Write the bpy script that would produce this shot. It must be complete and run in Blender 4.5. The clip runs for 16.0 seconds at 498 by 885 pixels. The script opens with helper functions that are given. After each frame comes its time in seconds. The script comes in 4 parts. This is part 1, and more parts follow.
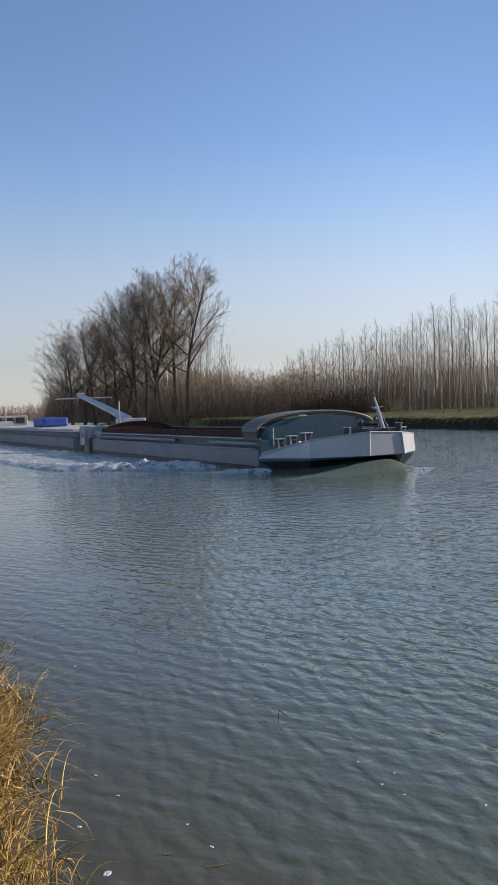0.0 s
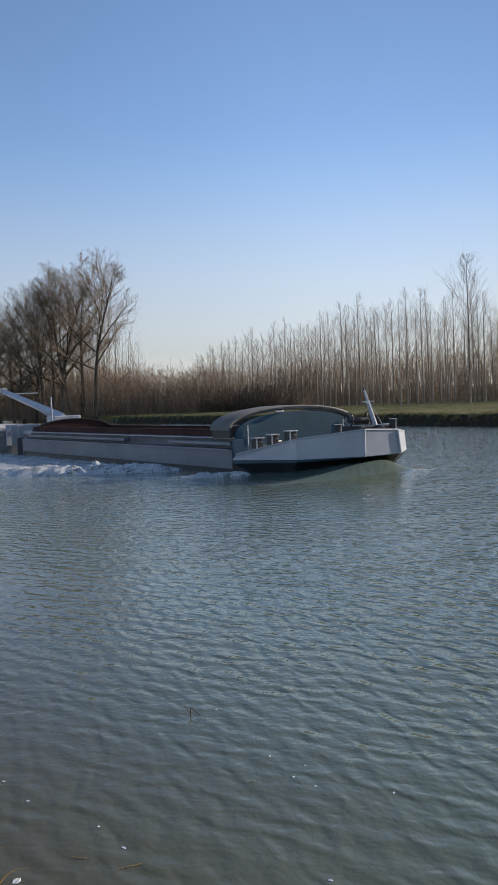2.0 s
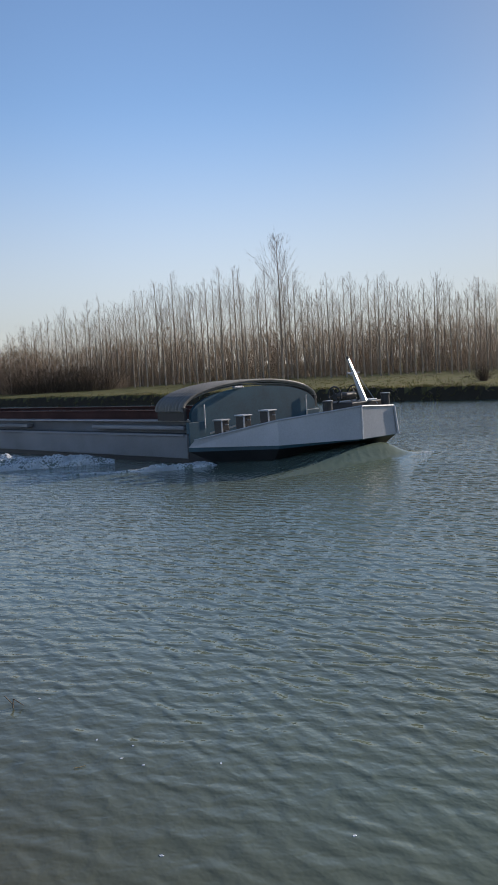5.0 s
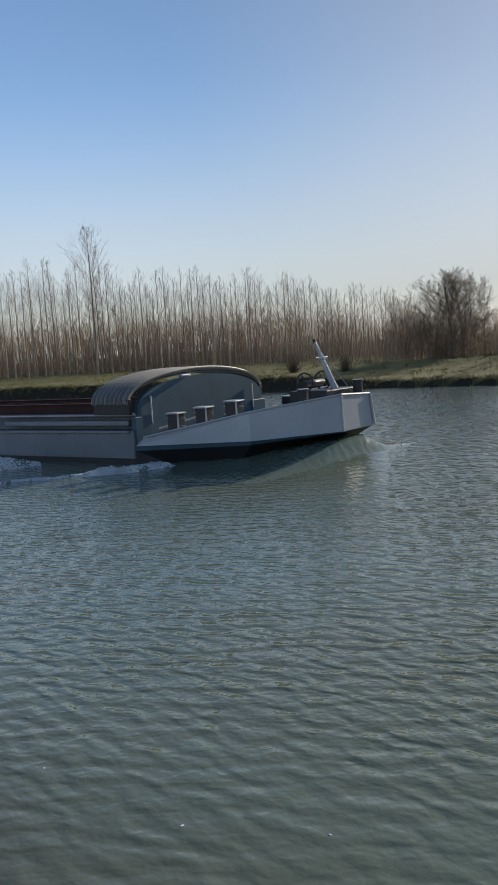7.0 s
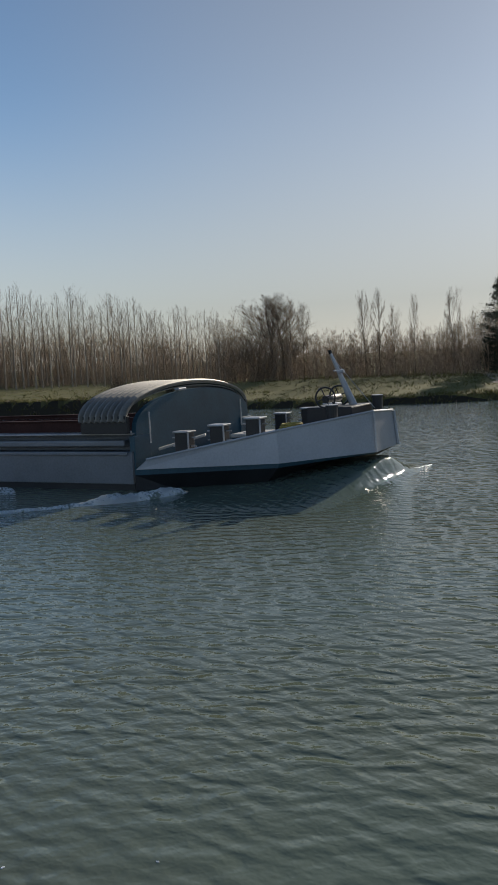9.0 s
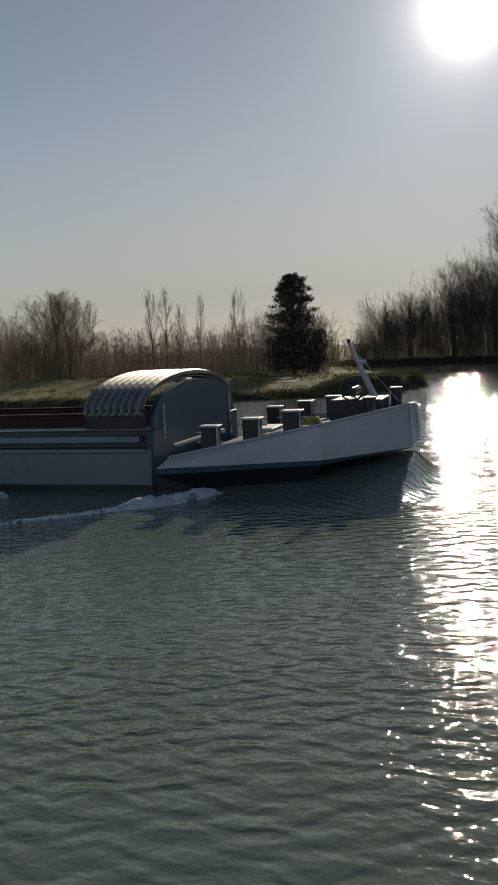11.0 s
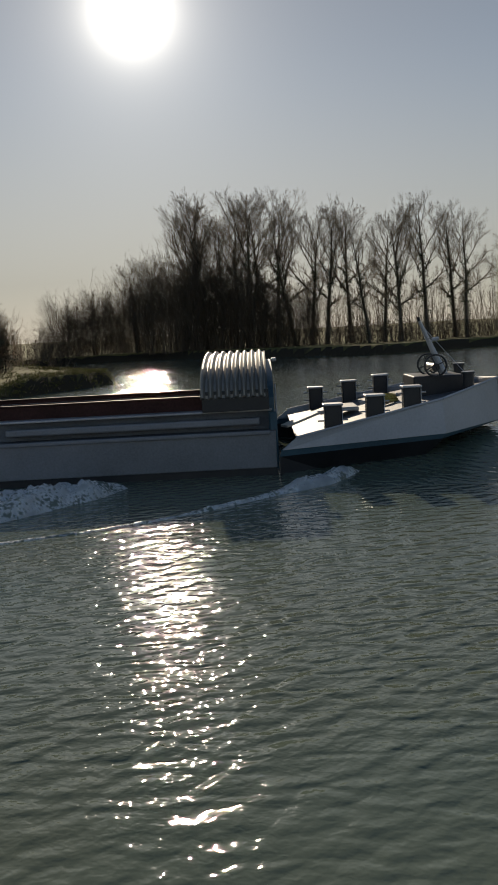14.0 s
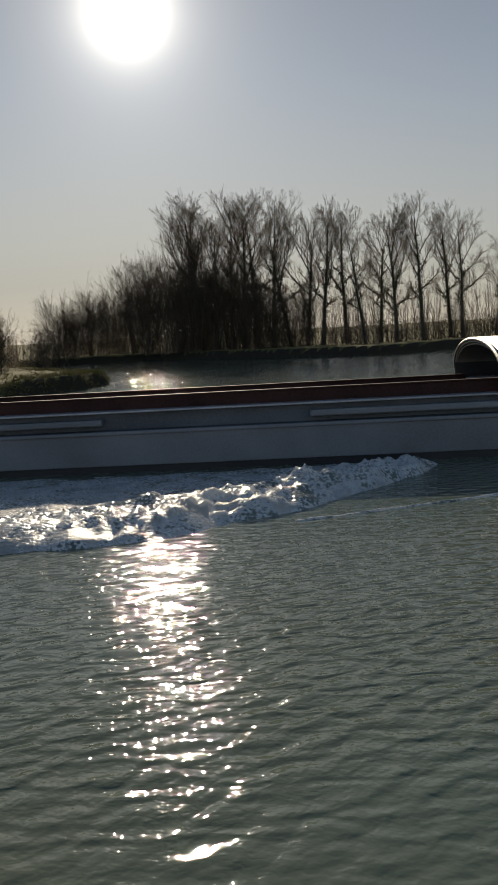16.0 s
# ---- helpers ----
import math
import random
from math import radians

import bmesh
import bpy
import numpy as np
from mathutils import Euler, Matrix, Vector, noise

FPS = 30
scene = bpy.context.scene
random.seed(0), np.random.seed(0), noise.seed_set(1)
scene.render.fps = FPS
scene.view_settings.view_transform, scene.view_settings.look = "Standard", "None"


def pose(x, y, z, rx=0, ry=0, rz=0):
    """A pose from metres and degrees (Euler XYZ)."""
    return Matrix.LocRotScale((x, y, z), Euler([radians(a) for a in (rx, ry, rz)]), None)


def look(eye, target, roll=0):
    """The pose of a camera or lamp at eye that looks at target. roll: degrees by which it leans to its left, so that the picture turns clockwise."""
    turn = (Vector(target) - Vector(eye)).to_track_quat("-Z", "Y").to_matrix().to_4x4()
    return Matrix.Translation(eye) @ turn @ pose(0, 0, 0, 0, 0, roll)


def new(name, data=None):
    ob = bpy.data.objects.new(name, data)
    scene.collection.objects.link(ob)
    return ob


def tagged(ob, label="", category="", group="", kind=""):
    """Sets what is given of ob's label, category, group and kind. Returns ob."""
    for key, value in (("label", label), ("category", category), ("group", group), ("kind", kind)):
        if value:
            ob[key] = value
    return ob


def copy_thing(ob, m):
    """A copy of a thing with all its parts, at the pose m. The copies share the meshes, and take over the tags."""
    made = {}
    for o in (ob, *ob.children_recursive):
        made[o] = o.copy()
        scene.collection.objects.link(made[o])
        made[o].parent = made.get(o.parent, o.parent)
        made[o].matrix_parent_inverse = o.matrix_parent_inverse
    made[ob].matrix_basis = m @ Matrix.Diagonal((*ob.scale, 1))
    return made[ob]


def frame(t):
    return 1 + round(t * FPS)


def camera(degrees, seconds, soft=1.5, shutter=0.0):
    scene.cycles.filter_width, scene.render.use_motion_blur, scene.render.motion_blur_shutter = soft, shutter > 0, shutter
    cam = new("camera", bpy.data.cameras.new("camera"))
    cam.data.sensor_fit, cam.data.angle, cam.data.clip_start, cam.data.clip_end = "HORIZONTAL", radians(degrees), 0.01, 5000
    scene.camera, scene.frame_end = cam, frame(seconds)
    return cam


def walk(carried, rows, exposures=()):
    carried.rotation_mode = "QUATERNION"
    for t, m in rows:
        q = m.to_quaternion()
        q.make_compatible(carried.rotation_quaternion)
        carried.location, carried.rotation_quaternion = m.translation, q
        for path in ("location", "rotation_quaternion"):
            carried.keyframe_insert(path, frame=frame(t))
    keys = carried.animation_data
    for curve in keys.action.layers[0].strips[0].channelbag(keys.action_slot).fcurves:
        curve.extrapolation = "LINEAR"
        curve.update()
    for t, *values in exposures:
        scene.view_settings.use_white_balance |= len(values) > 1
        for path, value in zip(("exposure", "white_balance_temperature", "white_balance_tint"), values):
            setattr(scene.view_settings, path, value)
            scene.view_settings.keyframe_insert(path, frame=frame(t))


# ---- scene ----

EYE = Vector((0.0, 0.0, 2.8))

# ---------------------------------------------------------------- camera
# seconds, heading clockwise from +y, tilt up, lean to the left, in degrees
CAMERA = (
    (0.0, -0.033, -2.580, -2.472),
    (0.5, 1.031, -2.692, -2.409),
    (1.0, 2.743, -2.836, -2.522),
    (1.5, 4.115, -2.933, -2.575),
    (2.0, 5.842, -3.023, -2.588),
    (2.5, 7.683, -3.136, -2.565),
    (3.0, 9.799, -3.270, -2.718),
    (5.5, 20.682, -5.728, -3.936),
    (6.0, 24.462, -6.418, -4.392),
    (6.5, 27.539, -6.605, -4.188),
    (7.0, 29.525, -6.163, -3.885),
    (7.5, 32.005, -5.419, -3.714),
    (8.0, 34.799, -5.208, -3.463),
    (8.5, 37.943, -5.308, -3.305),
    (11.0, 54.860, -6.149, -2.324),
    (11.5, 59.229, -6.543, -2.397),
    (12.0, 63.301, -6.964, -2.521),
    (12.5, 67.404, -7.182, -2.853),
    (13.0, 71.320, -7.245, -3.128),
    (13.5, 73.882, -7.231, -3.144),
    (14.0, 75.045, -7.234, -3.136),
    (14.5, 75.393, -7.217, -3.150),
    (15.0, 75.465, -7.218, -3.170),
    (15.5, 75.450, -7.198, -3.245),
    (16.0, 75.299, -7.201, -3.218),
)
# the convoy: seconds, place of the bow, heading clockwise from +y
CONVOY = (
    (0, 5.223, 33.448, 153.38),
    (1, 6.359, 31.293, 153.19),
    (2, 7.512, 29.112, 153.20),
    (3, 8.672, 26.907, 153.41),
    (4, 9.831, 24.675, 153.81),
    (5, 10.984, 22.415, 154.38),
    (6, 12.124, 20.123, 155.12),
    (7, 13.247, 17.794, 156.02),
    (8, 14.350, 15.422, 157.07),
    (9, 15.431, 13.000, 158.26),
    (10, 16.490, 10.520, 159.58),
    (11, 17.527, 7.972, 161.02),
    (12, 18.544, 5.347, 162.57),
    (13, 19.543, 2.632, 164.23),
    (14, 20.530, -0.185, 165.98),
    (15, 21.510, -3.119, 167.81),
    (16, 22.489, -6.185, 169.72),
)
EXPOSURES = ((0, 0.52, 6550, 16), (3, 0.48, 6550, 15), (5.5, 0.44, 6600, 14), (7, 0.38, 6700, 12), (8.5, 0.17, 6800, 10), (11, -0.22, 7500, 11), (12, -0.22, 7750, 11), (16, -0.18, 7750, 11))


def aim(heading, tilt, lean):
    h, e = radians(heading), radians(tilt)
    way = Vector((math.sin(h) * math.cos(e), math.cos(h) * math.cos(e), math.sin(e)))
    return look(EYE, EYE + way, lean)


cam = camera(31.728, 16.0, soft=1.7)
walk(cam, [(t, aim(h, e, r)) for t, h, e, r in CAMERA], EXPOSURES)

# ---------------------------------------------------------------- light
SUN_AZ, SUN_EL = 69.2, 19.2
sun_way = Vector((math.sin(radians(SUN_AZ)) * math.cos(radians(SUN_EL)),
                  math.cos(radians(SUN_AZ)) * math.cos(radians(SUN_EL)), math.sin(radians(SUN_EL))))


def make_world():
    w = bpy.data.worlds.new("sky")
    scene.world = w
    w.use_nodes = True
    n, l = w.node_tree.nodes, w.node_tree.links
    n.clear()
    out, bg = n.new("ShaderNodeOutputWorld"), n.new("ShaderNodeBackground")
    sky = n.new("ShaderNodeTexSky")
    sky.sky_type, sky.sun_disc = "NISHITA", False
    sky.sun_elevation, sky.sun_rotation = radians(SUN_EL), radians(SUN_AZ)
    sky.air_density, sky.dust_density, sky.ozone_density = 0.9, 0.05, 3.0
    bg.inputs["Strength"].default_value = 0.12
    # the bright aureole of a hazy winter sun, with lens bloom painted into its core
    geo, dot = n.new("ShaderNodeTexCoord"), n.new("ShaderNodeVectorMath")
    dot.operation = "DOT_PRODUCT"
    dot.inputs[1].default_value = sun_way
    l.new(geo.outputs["Generated"], dot.inputs[0])
    total = None
    for power, amount in ((5, 0.05), (30, 0.45), (160, 1.8), (600, 4.0), (1900, 16.0)):
        clamp, p, m = (n.new("ShaderNodeMath") for _ in range(3))
        clamp.operation, p.operation, m.operation = "MAXIMUM", "POWER", "MULTIPLY"
        clamp.inputs[1].default_value, p.inputs[1].default_value, m.inputs[1].default_value = 0.0, power, amount
        l.new(dot.outputs["Value"], clamp.inputs[0])
        l.new(clamp.outputs[0], p.inputs[0])
        l.new(p.outputs[0], m.inputs[0])
        if total is None:
            total = m
        else:
            a = n.new("ShaderNodeMath")
            l.new(total.outputs[0], a.inputs[0])
            l.new(m.outputs[0], a.inputs[1])
            total = a
    tint, add = n.new("ShaderNodeMix"), n.new("ShaderNodeVectorMath")
    tint.data_type = "RGBA"
    tint.blend_type = "MULTIPLY"
    tint.inputs[0].default_value = 1.0
    tint.inputs[7].default_value = (0.95, 0.98, 1.0, 1)
    l.new(total.outputs[0], tint.inputs[6])
    add.operation = "ADD"
    soft = n.new("ShaderNodeHueSaturation")
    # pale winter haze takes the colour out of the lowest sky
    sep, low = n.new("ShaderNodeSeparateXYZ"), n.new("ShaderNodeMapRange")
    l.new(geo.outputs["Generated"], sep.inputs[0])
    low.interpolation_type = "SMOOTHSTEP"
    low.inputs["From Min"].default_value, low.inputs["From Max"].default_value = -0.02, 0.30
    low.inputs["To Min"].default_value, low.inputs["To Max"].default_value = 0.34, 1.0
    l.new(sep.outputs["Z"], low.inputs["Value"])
    # and out of the side towards the sun, greyed for glare and dimmed for exposure
    side, grey, thin = n.new("ShaderNodeMapRange"), n.new("ShaderNodeMath"), n.new("ShaderNodeMapRange")
    for node, start, least in ((side, 0.74, 0.68), (thin, 0.50, 0.62)):
        node.inputs["From Min"].default_value, node.inputs["From Max"].default_value = start, 0.97
        node.inputs["To Min"].default_value, node.inputs["To Max"].default_value = 1.0, least
        node.interpolation_type = "SMOOTHSTEP"
        l.new(dot.outputs["Value"], node.inputs["Value"])
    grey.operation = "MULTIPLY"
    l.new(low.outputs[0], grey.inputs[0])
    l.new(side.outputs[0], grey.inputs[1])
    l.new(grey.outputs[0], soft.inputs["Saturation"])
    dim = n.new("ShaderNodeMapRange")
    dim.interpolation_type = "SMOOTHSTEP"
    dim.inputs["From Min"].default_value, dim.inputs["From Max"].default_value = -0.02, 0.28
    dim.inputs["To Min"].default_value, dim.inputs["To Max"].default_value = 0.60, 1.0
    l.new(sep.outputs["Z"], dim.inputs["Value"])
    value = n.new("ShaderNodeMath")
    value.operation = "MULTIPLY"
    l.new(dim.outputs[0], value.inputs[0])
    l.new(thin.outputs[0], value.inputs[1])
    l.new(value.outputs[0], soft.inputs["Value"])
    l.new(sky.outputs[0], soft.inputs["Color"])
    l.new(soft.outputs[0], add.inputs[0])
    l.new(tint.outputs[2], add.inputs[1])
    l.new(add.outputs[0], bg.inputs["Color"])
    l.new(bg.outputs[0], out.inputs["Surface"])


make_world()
lamp = bpy.data.lights.new("sun", "SUN")
lamp.energy, lamp.angle, lamp.color = 4.2, radians(0.8), (1.0, 0.93, 0.82)
sun = new("sun", lamp)
sun.matrix_world = look(sun_way * 50, (0, 0, 0))


# ---------------------------------------------------------------- materials
def mat(name, color, rough=0.7, metal=0.0, vary=0.25, scale=3.0, fine=40.0, bump=0.2, dark=None, spec=0.5, coords="Object", stretch=(1, 1, 1)):
    """A surface with stains at one scale, grain at another, and fine relief."""
    m = bpy.data.materials.new(name)
    m.use_nodes = True
    n, l = m.node_tree.nodes, m.node_tree.links
    b = n["Principled BSDF"]
    b.inputs["Roughness"].default_value, b.inputs["Metallic"].default_value = rough, metal
    b.inputs["Specular IOR Level"].default_value = spec
    tc, mp = n.new("ShaderNodeTexCoord"), n.new("ShaderNodeMapping")
    mp.inputs["Scale"].default_value = stretch
    l.new(tc.outputs[coords], mp.inputs["Vector"])
    big, small = n.new("ShaderNodeTexNoise"), n.new("ShaderNodeTexNoise")
    big.inputs["Scale"].default_value, small.inputs["Scale"].default_value = scale, fine
    big.inputs["Detail"].default_value = small.inputs["Detail"].default_value = 4
    info = n.new("ShaderNodeObjectInfo")
    for t in (big, small):
        l.new(mp.outputs[0], t.inputs["Vector"])
    mix = n.new("ShaderNodeMath")
    mix.operation = "MULTIPLY_ADD"
    mix.inputs[1].default_value = 0.45
    l.new(small.outputs[0], mix.inputs[0])
    half = n.new("ShaderNodeMath")
    half.operation = "MULTIPLY"
    half.inputs[1].default_value = 0.75
    l.new(big.outputs[0], half.inputs[0])
    l.new(half.outputs[0], mix.inputs[2])
    ramp = n.new("ShaderNodeValToRGB")
    lo = dark or tuple(c * (1 - vary) for c in color)
    hi = tuple(min(1, c * (1 + 0.5 * vary)) for c in color)
    ramp.color_ramp.elements[0].position, ramp.color_ramp.elements[1].position = 0.42, 0.75
    ramp.color_ramp.elements[0].color, ramp.color_ramp.elements[1].color = (*lo, 1), (*hi, 1)
    l.new(mix.outputs[0], ramp.inputs[0])
    hsv = n.new("ShaderNodeHueSaturation")
    rr = n.new("ShaderNodeMapRange")
    rr.inputs["To Min"].default_value, rr.inputs["To Max"].default_value = 0.85, 1.12
    l.new(info.outputs["Random"], rr.inputs["Value"])
    l.new(rr.outputs[0], hsv.inputs["Value"])
    l.new(ramp.outputs[0], hsv.inputs["Color"])
    l.new(hsv.outputs[0], b.inputs["Base Color"])
    if bump:
        bp = n.new("ShaderNodeBump")
        bp.inputs["Strength"].default_value, bp.inputs["Distance"].default_value = bump, 0.02
        l.new(small.outputs[0], bp.inputs["Height"])
        l.new(bp.outputs[0], b.inputs["Normal"])
    return m


def water_material(name, lively):
    m = bpy.data.materials.new(name)
    m.use_nodes = True
    n, l = m.node_tree.nodes, m.node_tree.links
    b = n["Principled BSDF"]
    b.inputs["Roughness"].default_value = 0.02
    b.inputs["IOR"].default_value = 1.333
    tc, geo = n.new("ShaderNodeTexCoord"), n.new("ShaderNodeNewGeometry")
    # metres from the near bank
    off = n.new("ShaderNodeVectorMath")
    off.operation = "DOT_PRODUCT"
    off.inputs[1].default_value = (0.947, 0.321, 0)
    l.new(geo.outputs["Position"], off.inputs[0])
    # murky green water with browner patches; near bank, mud and bank reflection painted darker
    patch, ramp = n.new("ShaderNodeTexNoise"), n.new("ShaderNodeValToRGB")
    patch.inputs["Scale"].default_value, patch.inputs["Detail"].default_value = 0.22, 3
    ramp.color_ramp.elements[0].position, ramp.color_ramp.elements[1].position = 0.35, 0.7
    ramp.color_ramp.elements[0].color, ramp.color_ramp.elements[1].color = (0.114, 0.134, 0.094, 1), (0.100, 0.134, 0.106, 1)
    l.new(tc.outputs["Object"], patch.inputs["Vector"])
    l.new(patch.outputs[0], ramp.inputs[0])
    shallow, mud_and_shade = n.new("ShaderNodeMapRange"), n.new("ShaderNodeMix")
    shallow.inputs["From Min"].default_value, shallow.inputs["From Max"].default_value = 0.6, 4.0
    mud_and_shade.data_type = "RGBA"
    mud_and_shade.inputs[6].default_value = (0.080, 0.074, 0.042, 1)
    l.new(off.outputs["Value"], shallow.inputs["Value"])
    l.new(shallow.outputs[0], mud_and_shade.inputs[0])
    l.new(ramp.outputs[0], mud_and_shade.inputs[7])
    l.new(mud_and_shade.outputs[2], b.inputs["Base Color"])
    # calmer and livelier stretches, and a lee under the near bank
    calm, gust, lee, amt = n.new("ShaderNodeTexNoise"), n.new("ShaderNodeMapRange"), n.new("ShaderNodeMapRange"), n.new("ShaderNodeMath")
    calm.inputs["Scale"].default_value, calm.inputs["Detail"].default_value = 0.16, 2
    gust.inputs["From Min"].default_value, gust.inputs["From Max"].default_value = 0.35, 0.65
    gust.inputs["To Min"].default_value, gust.inputs["To Max"].default_value = 0.65 * lively, lively
    lee.inputs["From Min"].default_value, lee.inputs["From Max"].default_value = 1.0, 5.5
    lee.inputs["To Min"].default_value, lee.inputs["To Max"].default_value = 0.4, 1.0
    amt.operation = "MULTIPLY"
    l.new(tc.outputs["Object"], calm.inputs["Vector"])
    l.new(calm.outputs[0], gust.inputs["Value"])
    l.new(off.outputs["Value"], lee.inputs["Value"])
    l.new(gust.outputs[0], amt.inputs[0])
    # sheltered water in the side basin
    basin, shelter = n.new("ShaderNodeMapRange"), n.new("ShaderNodeMath")
    basin.inputs["From Min"].default_value, basin.inputs["From Max"].default_value = 66, 82
    basin.inputs["To Min"].default_value, basin.inputs["To Max"].default_value = 1.0, 0.35
    l.new(off.outputs["Value"], basin.inputs["Value"])
    shelter.operation = "MULTIPLY"
    l.new(lee.outputs[0], shelter.inputs[0])
    l.new(basin.outputs[0], shelter.inputs[1])
    l.new(shelter.outputs[0], amt.inputs[1])
    prev = None
    for kind, size, long, turn, dist, bend in WAVES:
        mp, bp = n.new("ShaderNodeMapping"), n.new("ShaderNodeBump")
        mp.vector_type = "TEXTURE"
        mp.inputs["Rotation"].default_value = (0, 0, radians(turn))
        if kind == "train":
            t = n.new("ShaderNodeTexWave")
            t.wave_type, t.bands_direction, t.wave_profile = "BANDS", "X", "SIN"
            mp.inputs["Scale"].default_value = (size, size * long, size)
            t.inputs["Scale"].default_value = 0.314
            t.inputs["Distortion"].default_value, t.inputs["Detail"].default_value = bend, 1.0
            t.inputs["Detail Scale"].default_value = 2.2
        else:
            t = n.new("ShaderNodeTexNoise")
            mp.inputs["Scale"].default_value = (size, size * long, size)
            t.inputs["Scale"].default_value, t.inputs["Detail"].default_value = 1.0, 1
            t.inputs["Roughness"].default_value, t.inputs["Distortion"].default_value = 0.45, bend
        bp.inputs["Distance"].default_value = dist
        l.new(tc.outputs["Object"], mp.inputs["Vector"])
        l.new(mp.outputs[0], t.inputs["Vector"])
        l.new(t.outputs["Fac"] if "Fac" in t.outputs else t.outputs[0], bp.inputs["Height"])
        l.new(amt.outputs[0], bp.inputs["Strength"])
        if prev:
            l.new(prev.outputs[0], bp.inputs["Normal"])
        prev = bp
    l.new(prev.outputs[0], b.inputs["Normal"])
    return m


# kind, wave length, length of crest, direction of travel, height, bend
WAVES = (("noise", 1.3, 1.8, 30, 0.022, 0.3), ("train", 0.31, 1.5, 50, 0.0090, 5.5), ("train", 0.23, 1.5, 12, 0.0068, 5.5), ("noise", 0.18, 2.0, 30, 0.017, 0.5),
         ("noise", 0.11, 1.5, 60, 0.012, 0.4), ("noise", 0.05, 1.3, 5, 0.006, 0.2))
WATER = water_material("canal_water", 1.0)
SMOOTH_WATER = water_material("smooth_bow_wave_water", 0.45)
SOIL = mat("bank_grass_soil", (0.125, 0.112, 0.040), 0.95, scale=0.25, fine=6, vary=0.5, bump=0.6, dark=(0.10, 0.098, 0.036), spec=0.1)


def bare_slopes(m, earth):
    """Shows bare earth where the ground is steep."""
    n, l = m.node_tree.nodes, m.node_tree.links
    b = n["Principled BSDF"]
    was = b.inputs["Base Color"].links[0].from_socket
    geo, sep, k, mix = n.new("ShaderNodeNewGeometry"), n.new("ShaderNodeSeparateXYZ"), n.new("ShaderNodeMapRange"), n.new("ShaderNodeMix")
    mix.data_type = "RGBA"
    k.inputs["From Min"].default_value, k.inputs["From Max"].default_value = 0.72, 0.95
    k.inputs["To Min"].default_value, k.inputs["To Max"].default_value = 1.0, 0.0
    mix.inputs[7].default_value = (*earth, 1)
    l.new(geo.outputs["True Normal"], sep.inputs[0])
    l.new(sep.outputs["Z"], k.inputs["Value"])
    l.new(k.outputs[0], mix.inputs[0])
    l.new(was, mix.inputs[6])
    l.new(mix.outputs[2], b.inputs["Base Color"])


bare_slopes(SOIL, (0.045, 0.036, 0.024))
BARK = mat("grey_bark", (0.135, 0.108, 0.082), 0.9, scale=1.5, fine=20, vary=0.4, bump=0.4, spec=0.1)
PALE_BARK = mat("pale_poplar_bark", (0.40, 0.33, 0.255), 0.9, scale=1.5, fine=20, vary=0.45, bump=0.4, spec=0.1)
TWIG = mat("brown_twigs", (0.225, 0.170, 0.122), 0.9, scale=0.5, fine=9, vary=0.3, bump=0, spec=0.1)
BRUSH = mat("dry_brush", (0.30, 0.225, 0.158), 0.95, scale=0.3, fine=5, vary=0.45, bump=0, spec=0.1)
IVY = mat("ivy_leaves", (0.035, 0.05, 0.02), 0.55, scale=0.8, fine=12, vary=0.5, bump=0)
STRAW = mat("dry_straw", (0.56, 0.36, 0.12), 0.8, scale=1.2, fine=18, vary=0.45, bump=0, spec=0.1)


def blade_by_blade(m, least, most):
    """Lets every blade have its own tone."""
    n, l = m.node_tree.nodes, m.node_tree.links
    b = n["Principled BSDF"]
    was = b.inputs["Base Color"].links[0].from_socket
    geo, k, hsv = n.new("ShaderNodeNewGeometry"), n.new("ShaderNodeMapRange"), n.new("ShaderNodeHueSaturation")
    k.inputs["To Min"].default_value, k.inputs["To Max"].default_value = least, most
    l.new(geo.outputs["Random Per Island"], k.inputs["Value"])
    l.new(k.outputs[0], hsv.inputs["Value"])
    l.new(was, hsv.inputs["Color"])
    l.new(hsv.outputs[0], b.inputs["Base Color"])


blade_by_blade(STRAW, 0.45, 1.5)
GRASS = mat("winter_grass", (0.130, 0.118, 0.036), 0.9, scale=0.5, fine=9, vary=0.5, bump=0, spec=0.1)
WHITE = mat("weathered_white_paint", (0.41, 0.42, 0.44), 0.4, scale=0.9, fine=25, vary=0.16, bump=0.06)
GLOSS = mat("glossy_white_paint", (0.46, 0.46, 0.46), 0.16, scale=2, fine=25, vary=0.12, bump=0.0)
GREY = mat("grey_hull_paint", (0.20, 0.21, 0.225), 0.45, scale=0.7, fine=25, vary=0.25, bump=0.08)
BLUE = mat("blue_paint", (0.020, 0.074, 0.105), 0.45, scale=0.9, fine=25, vary=0.4, bump=0.08)
BLACK = mat("black_tar_paint", (0.02, 0.02, 0.022), 0.45, scale=1.2, fine=25, vary=0.4, bump=0.1)
RUST = mat("red_lead_hold", (0.060, 0.027, 0.023), 0.7, scale=1.0, fine=20, vary=0.45, bump=0.1, spec=0.12)
ALU = mat("dull_aluminium", (0.25, 0.235, 0.21), 0.5, 0.4, scale=1.0, fine=30, vary=0.3, bump=0.05)
FOAM = mat("white_foam", (0.75, 0.78, 0.8), 0.85, scale=3, fine=20, vary=0.25, bump=0.8)
STEEL = mat("galvanised_steel", (0.45, 0.45, 0.46), 0.5, 0.6, scale=2, fine=30, vary=0.3, bump=0.05)
DARKSTEEL = mat("dark_deck_steel", (0.075, 0.078, 0.082), 0.6, 0.0, spec=0.5, scale=1.2, fine=20, vary=0.4, bump=0.1)
